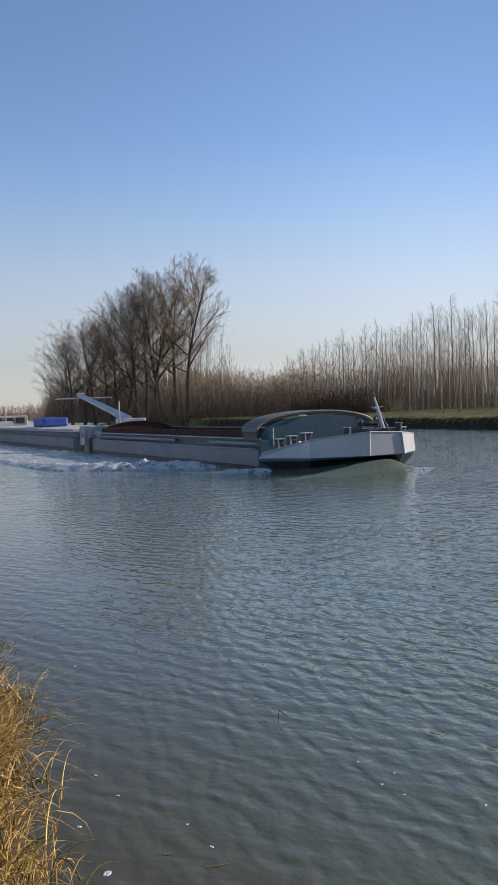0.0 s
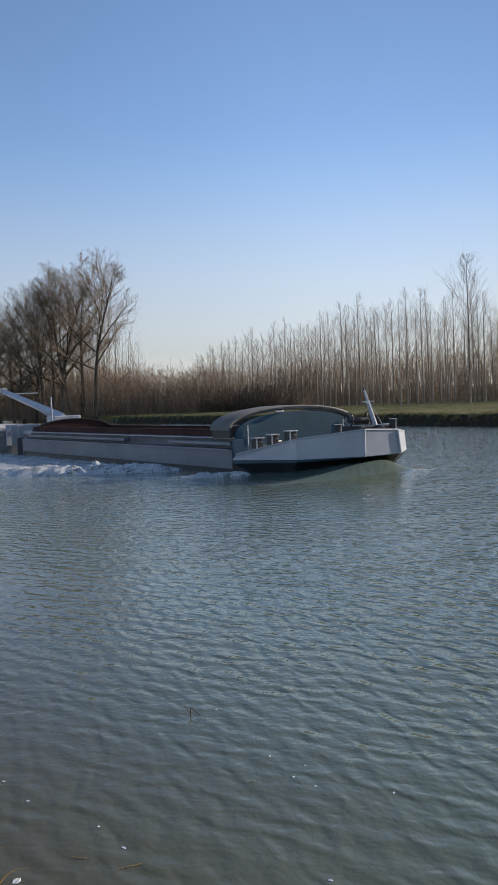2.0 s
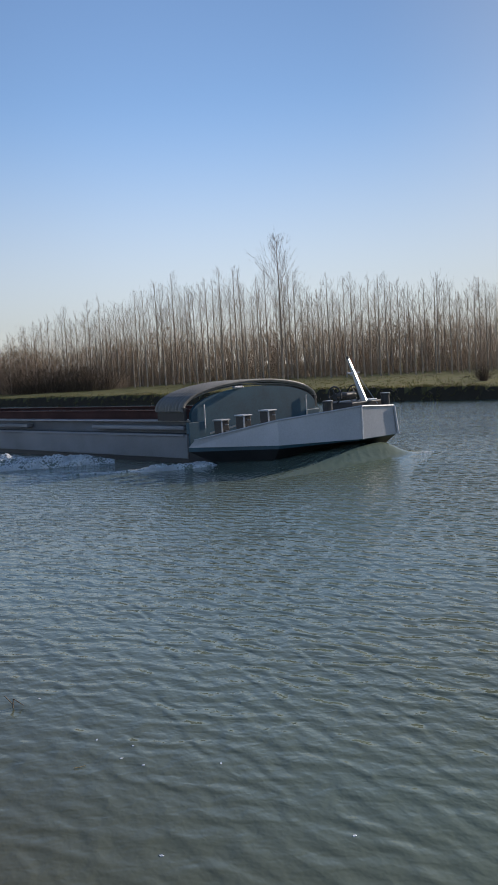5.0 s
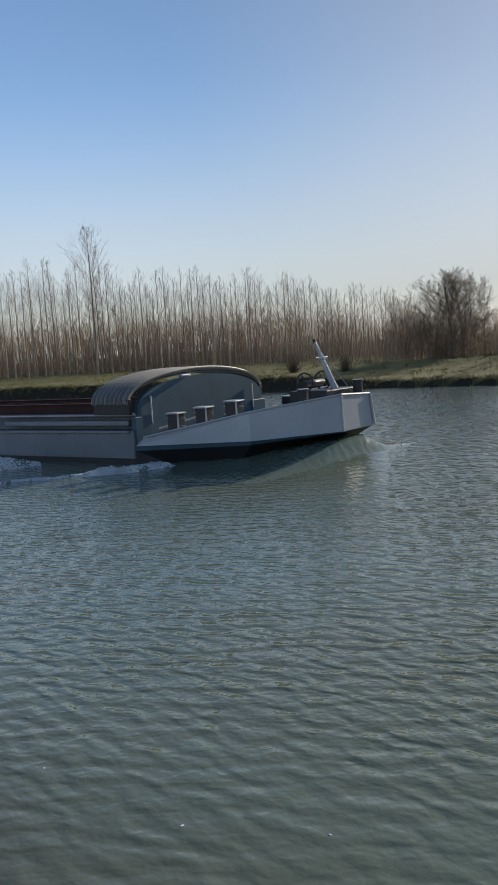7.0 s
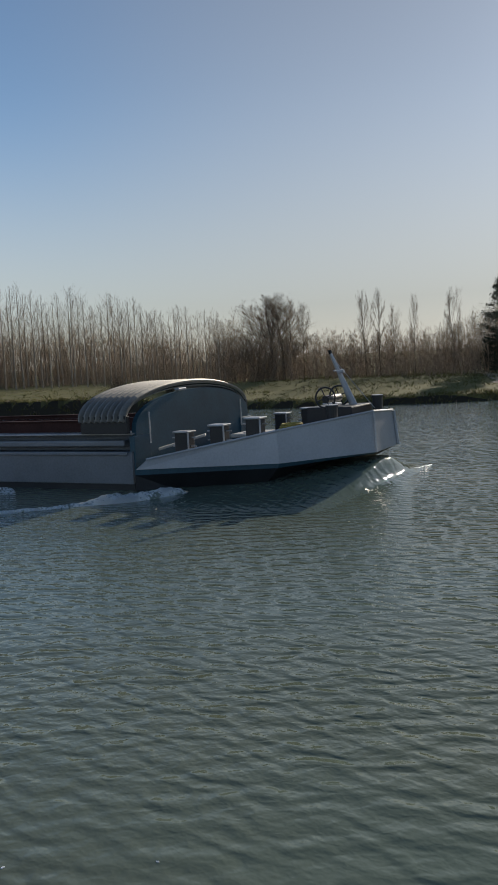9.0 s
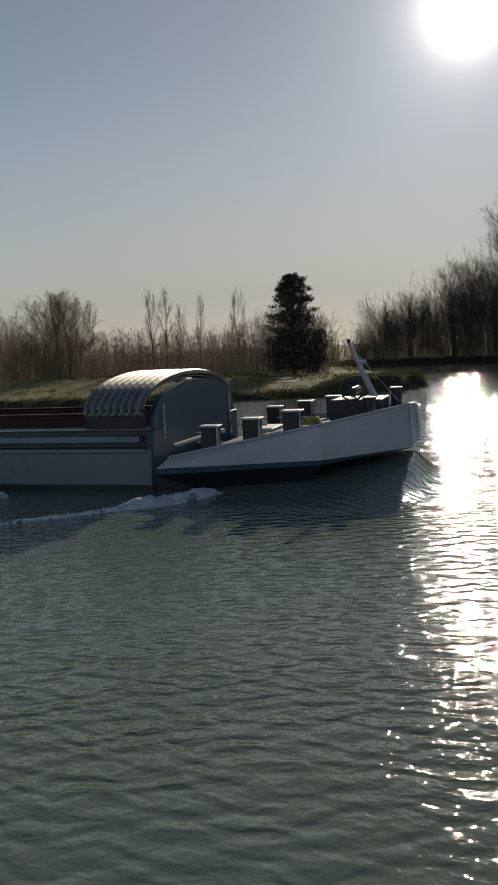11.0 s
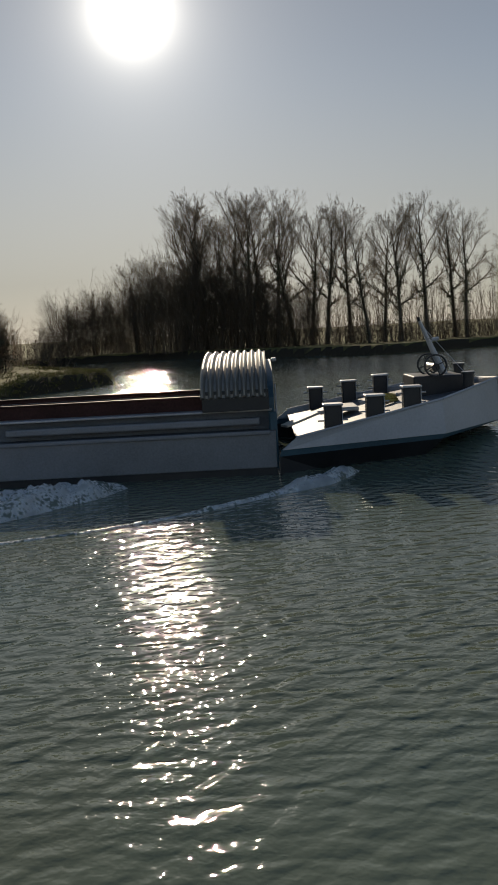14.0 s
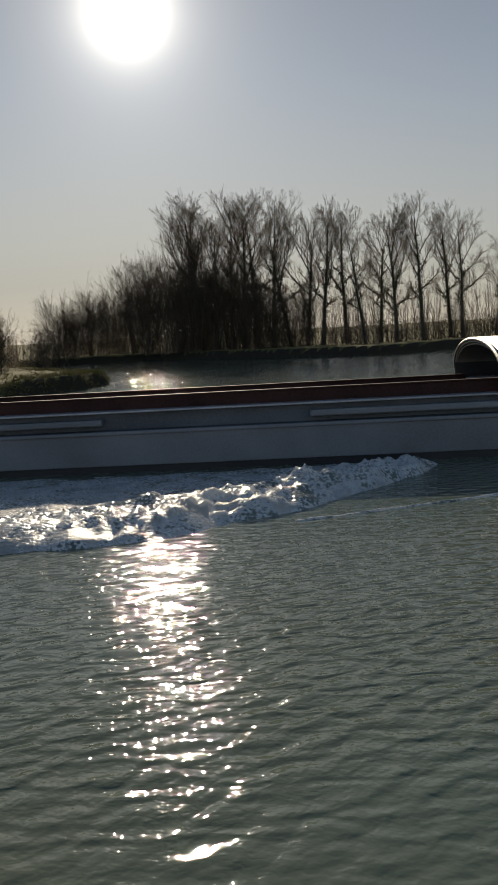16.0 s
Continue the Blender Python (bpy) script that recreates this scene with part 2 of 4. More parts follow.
COAMING = mat("dull_blue_grey_coaming", (0.10, 0.115, 0.135), 0.55, scale=0.8, fine=20, vary=0.35, bump=0.08)
HEDGE = mat("dark_bramble", (0.125, 0.095, 0.068), 0.95, scale=0.4, fine=6, vary=0.4, bump=0, spec=0.1)
SAND = mat("pale_trodden_earth", (0.36, 0.30, 0.22), 0.95, scale=0.8, fine=10, vary=0.3, bump=0.3, spec=0.1)
COVER = mat("pale_hatch_cover", (0.48, 0.45, 0.40), 0.6, scale=0.8, fine=14, vary=0.25, bump=0.1)
TARP = mat("blue_tarpaulin", (0.03, 0.08, 0.34), 0.55, scale=2, fine=15, vary=0.35, bump=0.4)
ROPE = mat("yellow_rope", (0.45, 0.33, 0.08), 0.9, scale=6, fine=60, vary=0.4, bump=0.4)
RUBBER = mat("black_rubber", (0.018, 0.018, 0.02), 0.8, scale=4, fine=40, vary=0.3, bump=0.2)
GLASS = mat("dark_window_glass", (0.03, 0.035, 0.04), 0.08, scale=1, fine=4, vary=0.1, bump=0)
EVERGREEN = mat("dark_evergreen", (0.03, 0.04, 0.02), 0.7, scale=0.6, fine=8, vary=0.5, bump=0)


def churned_material():
    """Broken white water over clear water."""
    m = bpy.data.materials.new("churned_water")
    m.use_nodes = True
    n, l = m.node_tree.nodes, m.node_tree.links
    b = n["Principled BSDF"]
    tc, big, small = n.new("ShaderNodeTexCoord"), n.new("ShaderNodeTexNoise"), n.new("ShaderNodeTexNoise")
    big.inputs["Scale"].default_value, small.inputs["Scale"].default_value = 1.4, 16.0
    big.inputs["Detail"].default_value = small.inputs["Detail"].default_value = 6
    for t in (big, small):
        l.new(tc.outputs["Object"], t.inputs["Vector"])
    add = n.new("ShaderNodeMath")
    l.new(big.outputs[0], add.inputs[0])
    l.new(small.outputs[0], add.inputs[1])
    col, ro = n.new("ShaderNodeValToRGB"), n.new("ShaderNodeMapRange")
    col.color_ramp.elements[0].position, col.color_ramp.elements[1].position = 0.42, 0.50
    half = n.new("ShaderNodeMath")
    half.operation = "MULTIPLY"
    half.inputs[1].default_value = 0.5
    l.new(add.outputs[0], half.inputs[0])
    col.color_ramp.elements[0].color, col.color_ramp.elements[1].color = (0.13, 0.155, 0.13, 1), (0.92, 0.93, 0.93, 1)
    l.new(half.outputs[0], col.inputs[0])
    l.new(col.outputs[0], b.inputs["Base Color"])
    ro.inputs["From Min"].default_value, ro.inputs["From Max"].default_value = 0.45, 0.55
    ro.inputs["To Min"].default_value, ro.inputs["To Max"].default_value = 0.03, 0.35
    l.new(half.outputs[0], ro.inputs["Value"])
    l.new(ro.outputs[0], b.inputs["Roughness"])
    b.inputs["IOR"].default_value = 1.333
    bp = n.new("ShaderNodeBump")
    bp.inputs["Strength"].default_value, bp.inputs["Distance"].default_value = 0.9, 0.045
    l.new(half.outputs[0], bp.inputs["Height"])
    l.new(bp.outputs[0], b.inputs["Normal"])
    # light shines through thin froth
    through_light, mix, fac = n.new("ShaderNodeBsdfTranslucent"), n.new("ShaderNodeMixShader"), n.new("ShaderNodeMath")
    fac.operation = "MULTIPLY"
    fac.inputs[1].default_value = 2.0
    l.new(ro.outputs[0], fac.inputs[0])
    through_light.inputs["Color"].default_value = (0.92, 0.93, 0.93, 1)
    l.new(fac.outputs[0], mix.inputs[0])
    l.new(b.outputs[0], mix.inputs[1])
    l.new(through_light.outputs[0], mix.inputs[2])
    l.new(mix.outputs[0], n["Material Output"].inputs["Surface"])
    return m


CHURN = churned_material()


# ---------------------------------------------------------------- mesh helpers
def mesh_of(name, verts, faces, material, smooth=False):
    me = bpy.data.meshes.new(name)
    me.from_pydata([tuple(v) for v in verts], [], faces)
    me.update()
    for mm in (material if isinstance(material, (list, tuple)) else [material]):
        me.materials.append(mm)
    if smooth:
        me.polygons.foreach_set("use_smooth", [True] * len(me.polygons))
    return me


def child(name, me, parent, label="", m=None):
    ob = new(name, me)
    ob.parent = parent
    if m is not None:
        ob.matrix_basis = m
    if label:
        ob["label"] = label
    return ob


def part(name, bm, material, parent, label="", smooth=False):
    """Links a bmesh as one mesh object under a thing or a part."""
    me = bpy.data.meshes.new(name)
    bm.to_mesh(me)
    bm.free()
    me.materials.append(material)
    if smooth:
        me.polygons.foreach_set("use_smooth", [True] * len(me.polygons))
    return child(name, me, parent, label)


def empty(name, m=None):
    ob = new(name)
    if m is not None:
        ob.matrix_basis = m
    return ob


def box(bm, x0, x1, y0, y1, z0, z1, bevel=0.0):
    r = bmesh.ops.create_cube(bm, size=1.0, matrix=Matrix.Translation(((x0 + x1) / 2, (y0 + y1) / 2, (z0 + z1) / 2)) @ Matrix.Diagonal((x1 - x0, y1 - y0, z1 - z0, 1)))
    if bevel:
        edges = {e for v in r["verts"] for e in v.link_edges}
        bmesh.ops.bevel(bm, geom=list(edges), offset=bevel, segments=2, affect="EDGES", profile=0.5)
    return bm


def rod(bm, a, b, r0, r1=None, sides=10):
    a, b = Vector(a), Vector(b)
    m = Matrix.Translation((a + b) / 2) @ (b - a).to_track_quat("Z", "Y").to_matrix().to_4x4()
    bmesh.ops.create_cone(bm, cap_ends=True, segments=sides, radius1=r0, radius2=r0 if r1 is None else r1, depth=(b - a).length, matrix=m)
    return bm


def tube_mesh(name, segs, material, sides=3):
    """One mesh of many tapered sticks: segs is a list of (start, end, radius, radius)."""
    s = np.array([(*a, *b, r0, r1) for a, b, r0, r1 in segs], float)
    a, b = s[:, :3], s[:, 3:6]
    d = b - a
    d /= np.maximum(np.linalg.norm(d, axis=1, keepdims=True), 1e-9)
    ref = np.where(np.abs(d[:, 2:3]) < 0.9, np.array([[0, 0, 1.0]]), np.array([[1.0, 0, 0]]))
    u = np.cross(d, ref)
    u /= np.linalg.norm(u, axis=1, keepdims=True)
    w = np.cross(d, u)
    rings = []
    for c, r in ((a, s[:, 6]), (b, s[:, 7])):
        for k in range(sides):
            g = 2 * math.pi * k / sides
            rings.append(c + (u * math.cos(g) + w * math.sin(g)) * r[:, None])
    v = np.stack(rings, 1).reshape(-1, 3)
    n = len(s)
    base = np.arange(n)[:, None] * 2 * sides
    faces = []
    for k in range(sides):
        k2 = (k + 1) % sides
        faces.append(np.concatenate([base + k, base + k2, base + sides + k2, base + sides + k], 1))
    f = np.concatenate(faces)
    me = bpy.data.meshes.new(name)
    me.vertices.add(len(v))
    me.vertices.foreach_set("co", v.ravel())
    me.loops.add(f.size)
    me.loops.foreach_set("vertex_index", f.ravel().astype(np.int32))
    me.polygons.add(len(f))
    me.polygons.foreach_set("loop_start", np.arange(0, f.size, 4, dtype=np.int32))
    me.update(calc_edges=True)
    me.materials.append(material)
    return me


def leaf_mesh(name, points, size, material, rng, flat=0.0):
    """Many small quads, turned at random, at the points."""
    pts = np.array(points, float)
    n = len(pts)
    u = rng.normal(size=(n, 3))
    u /= np.linalg.norm(u, axis=1, keepdims=True)
    w = np.cross(u, rng.normal(size=(n, 3)))
    w /= np.linalg.norm(w, axis=1, keepdims=True)
    s = size * rng.uniform(0.6, 1.4, (n, 1))
    v = np.stack([pts - u * s, pts + w * s * 0.6, pts + u * s, pts - w * s * 0.6], 1).reshape(-1, 3)
    f = np.arange(4 * n).reshape(-1, 4)
    return mesh_of(name, v.tolist(), f.tolist(), material)


# ---------------------------------------------------------------- the ground and the water
# outline of the water, counter-clockwise: the near bank, then the far bank with its tip and the side basin
NEAR = [(-360, 1000), (-58, 167), (-12.4, 36), (-3.7, 12), (-1.95, 7.2), (-1.25, 5.1), (-0.35, 2.3), (0.4, 0.4), (1.3, -2.4), (4.5, -12), (16, -44), (44, -122), (200, -470)]
FAR = [(300, -470), (125, -155), (95, -66), (98, -22), (94, -2), (82, 8), (87, 20), (94, 29), (102, 40), (98, 49), (80, 44.5), (62, 31.5), (55, 25.2), (52, 22.2), (47.5, 21.8), (41.7, 23.2), (37.4, 27.3), (33.4, 33.0), (28.6, 45.5), (24, 54.5), (18.6, 66.5), (12, 80), (-7.8, 124), (-22, 156), (-330, 1000)]
WATER_OUTLINE = NEAR + FAR


def shore_distance(x, y):
    """Metres from the shore, above zero on land."""
    poly = np.array(WATER_OUTLINE, float)
    p0, p1 = poly, np.roll(poly, -1, axis=0)
    best = np.full(x.shape, 1e9)
    inside = np.zeros(x.shape, bool)
    for (ax, ay), (bx, by) in zip(p0, p1):
        dx, dy = bx - ax, by - ay
        t = np.clip(((x - ax) * dx + (y - ay) * dy) / (dx * dx + dy * dy), 0, 1)
        best = np.minimum(best, np.hypot(x - ax - t * dx, y - ay - t * dy))
        if ay != by:
            inside ^= ((ay > y) != (by > y)) & (x < (bx - ax) * (y - ay) / (by - ay) + ax)
    return np.where(inside, -best, best)


def bumps(x, y):
    return (np.sin(x * 0.71 + 1.3) * np.sin(y * 0.53 + 0.4) + 0.6 * np.sin(x * 1.9 + y * 1.1) * np.sin(y * 2.3 - x * 0.7 + 1))


def land_height(x, y):
    d = shore_distance(x, y) + 0.12 * bumps(x * 1.7, y * 1.7)
    near = np.hypot(x, y) < 16
    rise = np.where(near, 0.9, 0.85)
    k = np.clip((d + 0.35) / np.where(near, 0.9, 1.3), 0, 1)
    k = k * k * (3 - 2 * k)
    az = np.degrees(np.arctan2(x, y))
    tip = np.clip((az - 31) / 7, 0, 1) * np.clip((61 - az) / 2, 0, 1) * (np.hypot(x, y) < 75) * (np.hypot(x, y) > 25)
    rise = rise * (1 - tip) + (0.30 + 0.75 * np.clip(d / 13, 0, 1)) * tip
    z = -1.3 * (1 - k) + rise * k
    return z + np.where(d > 0.5, 0.05 * bumps(x * 0.6, y * 0.6), 0) 


def make_ground():
    radii = np.concatenate([np.arange(0.35, 8, 0.22), np.arange(8, 24, 0.8), np.arange(24, 120, 0.75), 120 * 1.07 ** np.arange(0, 52)])
    turns = np.radians(np.concatenate([np.arange(-24, 98, 0.36), np.arange(98, 336, 2.0)]))
    r, a = np.meshgrid(radii, turns, indexing="ij")
    x, y = r * np.sin(a), r * np.cos(a)
    z = land_height(x, y)
    n, k = r.shape
    verts = np.stack([x, y, z], -1).reshape(-1, 3)
    i, j = np.meshgrid(np.arange(n - 1), np.arange(k), indexing="ij")
    j2 = (j + 1) % k
    f = np.stack([i * k + j, (i + 1) * k + j, (i + 1) * k + j2, i * k + j2], -1).reshape(-1, 4)
    verts = np.concatenate([verts, [[0, 0, land_height(np.array([0.0]), np.array([0.0]))[0]]]])
    faces = f.tolist() + [[len(verts) - 1, q, (q + 1) % k] for q in range(k)]
    ob = new("ground", mesh_of("ground", verts.tolist(), faces, SOIL, True))
    tagged(ob, "canal banks of dry winter grass and bare earth", "ground", kind="structure")


def make_water():
    s = 4500.0
    ob = new("water", mesh_of("water", [(-s, -s, 0), (s, -s, 0), (s, s, 0), (-s, s, 0)], [(0, 1, 2, 3)], WATER))
    tagged(ob, "grey-green rippled canal water reflecting the sky", "water", kind="structure")
    return ob


make_ground()
water = make_water()


# ---------------------------------------------------------------- trees
def stem_mesh(name, wood, material, sides=8):
    """One tapered stem through the given chain of sticks."""
    rings = [(wood[0][0], wood[0][2])] + [(w[1], w[3]) for w in wood]
    v = [(p[0] + r * math.cos(2 * math.pi * k / sides), p[1] + r * math.sin(2 * math.pi * k / sides), p[2]) for p, r in rings for k in range(sides)]
    f = [(i * sides + k, i * sides + (k + 1) % sides, (i + 1) * sides + (k + 1) % sides, (i + 1) * sides + k) for i in range(len(wood)) for k in range(sides)]
    return mesh_of(name, v, f, material, True)


def off_axis(rng, d, angle):
    """A direction at this angle from d, on a random side."""
    side = np.cross(d, rng.normal(size=3))
    side /= np.linalg.norm(side)
    return d * math.cos(angle) + side * math.sin(angle)


STEPS, KIDS = (5, 4, 3, 2), (8, 7, 5, 0)


def shoot(rng, p, d, length, r, level, wood, fine, lift=0.07, angle=0.6, kids=KIDS, thin=0.004):
    """One branch with all that grows from it."""
    n = STEPS[level]
    pts = [np.array(p, float)]
    ways = []
    for i in range(n):
        d = d + rng.normal(0, 0.09, 3) + np.array([0, 0, lift])
        d /= np.linalg.norm(d)
        ways.append(d)
        pts.append(pts[-1] + d * length / n)
    tip = max(thin * 0.6, r * 0.25)
    for i in range(n):
        (wood if level == 0 else fine).append((pts[i], pts[i + 1], r + (tip - r) * i / n, r + (tip - r) * (i + 1) / n))
    if level == 3:
        return
    for q in range(kids[level]):
        f = 0.22 + 0.78 * (q + rng.uniform(0, 1)) / kids[level]
        k = min(int(f * n), n - 1)
        o = pts[k] + (pts[k + 1] - pts[k]) * (f * n - k)
        w = off_axis(rng, ways[k], angle * rng.uniform(0.6, 1.2))
        shoot(rng, o, w, length * (0.62 - 0.30 * f) * rng.uniform(0.75, 1.2), max(thin, r * (0.55 - 0.2 * f)), level + 1, wood, fine, lift, angle, kids, thin)


def crown_tree(rng, height, first, half, limbs, trunk_r, lean=0.03, wide=1.0, kids=KIDS, thin=0.004):
    """Sticks of a broad leafless tree whose limbs reach an egg-shaped crown."""
    wood, fine = [], []
    steps = 8
    pts = [np.array([0, 0, -0.3])]
    way = np.array([rng.normal(0, lean), rng.normal(0, lean), 1.0])
    for i in range(steps):
        way[:2] += rng.normal(0, 0.035, 2)
        pts.append(pts[-1] + way * (height * 0.86 + 0.3) / steps)
    for i in range(steps):
        f0, f1 = i / steps, (i + 1) / steps
        wood.append((pts[i], pts[i + 1], trunk_r * (1.08 - f0) ** 1.1 + 0.012, trunk_r * (1.08 - f1) ** 1.1 + 0.012))
    mid, tall = height * (0.5 + 0.5 * first), height * (0.5 - 0.42 * first)
    for q in range(limbs):
        f = first + (0.98 - first) * ((q + rng.uniform(0, 0.9)) / limbs) ** 0.9
        k = min(int(f * steps), steps - 1)
        p = pts[k] + (pts[k + 1] - pts[k]) * (f * steps - k)
        g, a = q * 2.4 + rng.normal(0, 0.4), wide * (1.05 - 0.75 * (f - first) / (1 - first)) * rng.uniform(0.75, 1.1)
        d = np.array([math.cos(g) * math.sin(a), math.sin(g) * math.sin(a), math.cos(a)])
        o = np.array([p[0] / half, p[1] / half, (p[2] - mid) / tall])
        e = np.array([d[0] / half, d[1] / half, d[2] / tall])
        A, B, C = e @ e, o @ e, o @ o - 1
        root = B * B - A * C
        length = (-B + math.sqrt(root)) / A if root > 0 else 0.2 * height
        length = min(max(length, 0.12 * height), 0.46 * height) * rng.uniform(0.75, 1.0)
        shoot(rng, p, d, length, trunk_r * (1.08 - f) ** 1.1 * 0.55 + 0.01, 0, wood, fine, kids=kids, thin=thin)
    return wood, fine, steps


def poplar_sticks(rng, height, trunk_r, first, half, limbs, kids=3, thin=0.0045):
    """A straight slender stem with short rising side branches."""
    wood, fine = [], []
    steps = 7
    pts = [np.array([0, 0, -0.3])]
    for i in range(steps):
        pts.append(pts[-1] + np.array([rng.normal(0, 0.012), rng.normal(0, 0.012), 1.0]) * (height + 0.3) / steps)
    for i in range(steps):
        f0, f1 = i / steps, (i + 1) / steps
        wood.append((pts[i], pts[i + 1], trunk_r * (1 - f0) + 0.010, trunk_r * (1 - f1) + 0.010))
    for q in range(limbs):
        f = first + (0.97 - first) * (q + rng.uniform(0, 0.9)) / limbs
        k = min(int(f * steps), steps - 1)
        p = pts[k] + (pts[k + 1] - pts[k]) * (f * steps - k)
        g, a = rng.uniform(0, 6.28), rng.uniform(0.45, 0.8)
        d = np.array([math.cos(g) * math.sin(a), math.sin(g) * math.sin(a), math.cos(a)])
        u = (f - first) / (1 - first)
        length = half * (0.55 + 1.25 * min(u * 3, 1) - 1.65 * u) * rng.uniform(0.6, 1.25) / math.sin(a)
        shoot(rng, p, d, max(length, 0.3), 0.018 * (1.2 - f), 1, wood, fine, lift=0.10, angle=0.5, kids=(0, kids, 2, 0), thin=thin)
    return wood, fine, steps


def tree(name, label, category, group, rng, bark, twig, sticks, height, ivy=0):
    wood, fine, stem = sticks
    t = empty(name)
    child("trunk", stem_mesh("trunk", wood[:stem], bark), t)
    if len(wood) > stem:
        child("branchwork", tube_mesh("branchwork", wood[stem:], bark, 5), t)["kind"] = "stuff"
    child("crown", tube_mesh("crown", fine, twig, 3), t)
    if ivy:
        pts = []
        for a, b, r0, r1 in wood:
            if r0 > 0.05 and a[2] < height * 0.7:
                n = int(ivy * (0.5 + r0 * 6) * np.linalg.norm(np.array(b) - np.array(a)))
                f = rng.uniform(size=(n, 1))
                pts.append(np.array(a) + (np.array(b) - np.array(a)) * f + rng.normal(0, 0.06 + r0 * 0.9, (n, 3)))
        child("ivy", leaf_mesh("ivy", np.concatenate(pts), 0.075, IVY, rng), t, "dark evergreen ivy on the trunk")
    return tagged(t, label, category, group)


def bush(rng, height, half, label, material, stems=26, thin=0.007):
    """A rounded leafless bush: many stems from one stool, with twigs to its outline."""
    wood, fine = [], []
    for q in range(stems):
        g, a = rng.uniform(0, 6.28), abs(rng.normal(0, 0.55))
        a = min(a, 1.35)
        p = np.array([rng.normal(0, half * 0.28), rng.normal(0, half * 0.28), -0.1])
        d = np.array([math.cos(g) * math.sin(a), math.sin(g) * math.sin(a), math.cos(a)])
        reach_out = 1 / math.sqrt((math.sin(a) / half) ** 2 + (math.cos(a) / height) ** 2)
        shoot(rng, p, d, reach_out * rng.uniform(0.7, 1.0), 0.035, 1, wood, fine, lift=0.05, angle=0.7, kids=(0, 9, 6, 0), thin=thin)
    t = empty("bush")
    child("crown", tube_mesh("crown", fine, material, 3), t)
    return tagged(t, label, "bush")


def place(protos, x, y, size, rng, z=None, wide=1.0):
    z = land_height(np.array([float(x)]), np.array([float(y)]))[0] if z is None else z
    ob = copy_thing(protos[int(rng.integers(len(protos)))], pose(x, y, z - 0.05, 0, 0, float(rng.uniform(0, 360))))
    ob.scale = (size * wide, size * wide, size)
    return ob


def polar(az, dist):
    return dist * math.sin(radians(az)), dist * math.cos(radians(az))


def drop_protos(protos):
    for p in protos:
        for o in (*p.children_recursive, p):
            bpy.data.objects.remove(o)



SKYLINE = ((-22, 1.4), (-15.4, 1.4), (-13.3, 1.4), (-12.2, 5.0), (-10.6, 6.2), (-9.0, 6.5), (-8.2, 7.9), (-6.9, 8.7), (-5.0, 9.6), (-2.3, 9.4), (-1.4, 6.2), (-0.6, 3.0), (2.4, 2.7), (3.3, 4.1),
           (6.1, 4.3), (7.9, 4.8), (9.7, 5.5), (11.9, 5.6), (14.6, 6.5), (18.2, 6.2), (22.1, 5.7), (25.9, 5.5), (32, 5.0), (34.8, 4.3), (37.4, 3.7), (39.5, 3.1), (40.7, 1.7), (46, 1.35),
           (53, 1.4), (55.1, 1.5), (56.3, 2.2), (58, 2.6), (60.1, 1.6), (60.8, 0.4), (61.7, 1.2), (62.8, 2.1), (64.2, 2.7), (66.6, 3.3), (68.3, 4.6), (69.9, 4.6), (71.3, 8.3), (75.2, 8.5), (77.4, 8.5), (80.6, 7.6), (83.4, 6.4), (86.9, 7.6), (89, 6.8), (91.3, 4.9), (100, 6))
TREE_DIST = ((-16, 160), (-13, 150), (-4, 135), (8, 125), (20, 112), (33, 92), (40, 72), (44, 64), (53, 60), (58, 70), (61.5, 78), (63, 112), (68, 114), (71, 106), (78, 100), (84, 92), (88, 98), (100, 104))


def table(rows, az):
    return float(np.interp(az, [r[0] for r in rows], [r[1] for r in rows]))


def reach(el, d):
    """Height over the far bank of what shows at this elevation at this distance."""
    return d * math.tan(radians(el)) + EYE.z - 0.85


def thicket(name, label, rng, count, spans, back, share, material, twigs=7, lean=0.16, top=None, thick=0.016):
    """Bare scrub and saplings: many thin stems with twigs, as one piece of stuff."""
    segs = []
    for i in range(count):
        a0, a1 = spans[int(rng.integers(len(spans)))]
        az = rng.uniform(a0, a1)
        d = table(TREE_DIST, az) + rng.uniform(*back)
        h = reach(table(SKYLINE, az), d) * rng.uniform(*share)
        if top:
            h = min(h, top * rng.uniform(0.6, 1.0))
        x, y = polar(az, d)
        p = np.array([x, y, 0.7])
        w = np.array([rng.normal(0, lean), rng.normal(0, lean), 1.0])
        r = thick * (0.6 + 0.12 * h) * rng.uniform(0.7, 1.3)
        for k in range(3):
            e = p + (w + rng.normal(0, 0.08, 3)) * h / 3
            segs.append((p, e, r * (1 - k / 3.2), r * (1 - (k + 1) / 3.2)))
            for _ in range(twigs):
                o = p + (e - p) * rng.uniform()
                if o[2] < 1.0:
                    continue
                b = np.array([rng.normal(0, 0.5), rng.normal(0, 0.5), rng.uniform(0.4, 1.0)])
                segs.append((o, o + b * h * rng.uniform(0.07, 0.17), 0.45 * r, 0.2 * r))
            p = e
    ob = new(name, tube_mesh(name, segs, material, 3))
    return tagged(ob, label, "scrub", kind="stuff")


def clump_points(rng, centres, n):
    pts = []
    for c, r in centres:
        v = rng.normal(size=(n, 3))
        v /= np.linalg.norm(v, axis=1, keepdims=True)
        pts.append(np.array(c) + v * np.array(r) * rng.uniform(0.1, 1.1, (n, 1)))
    return np.concatenate(pts)


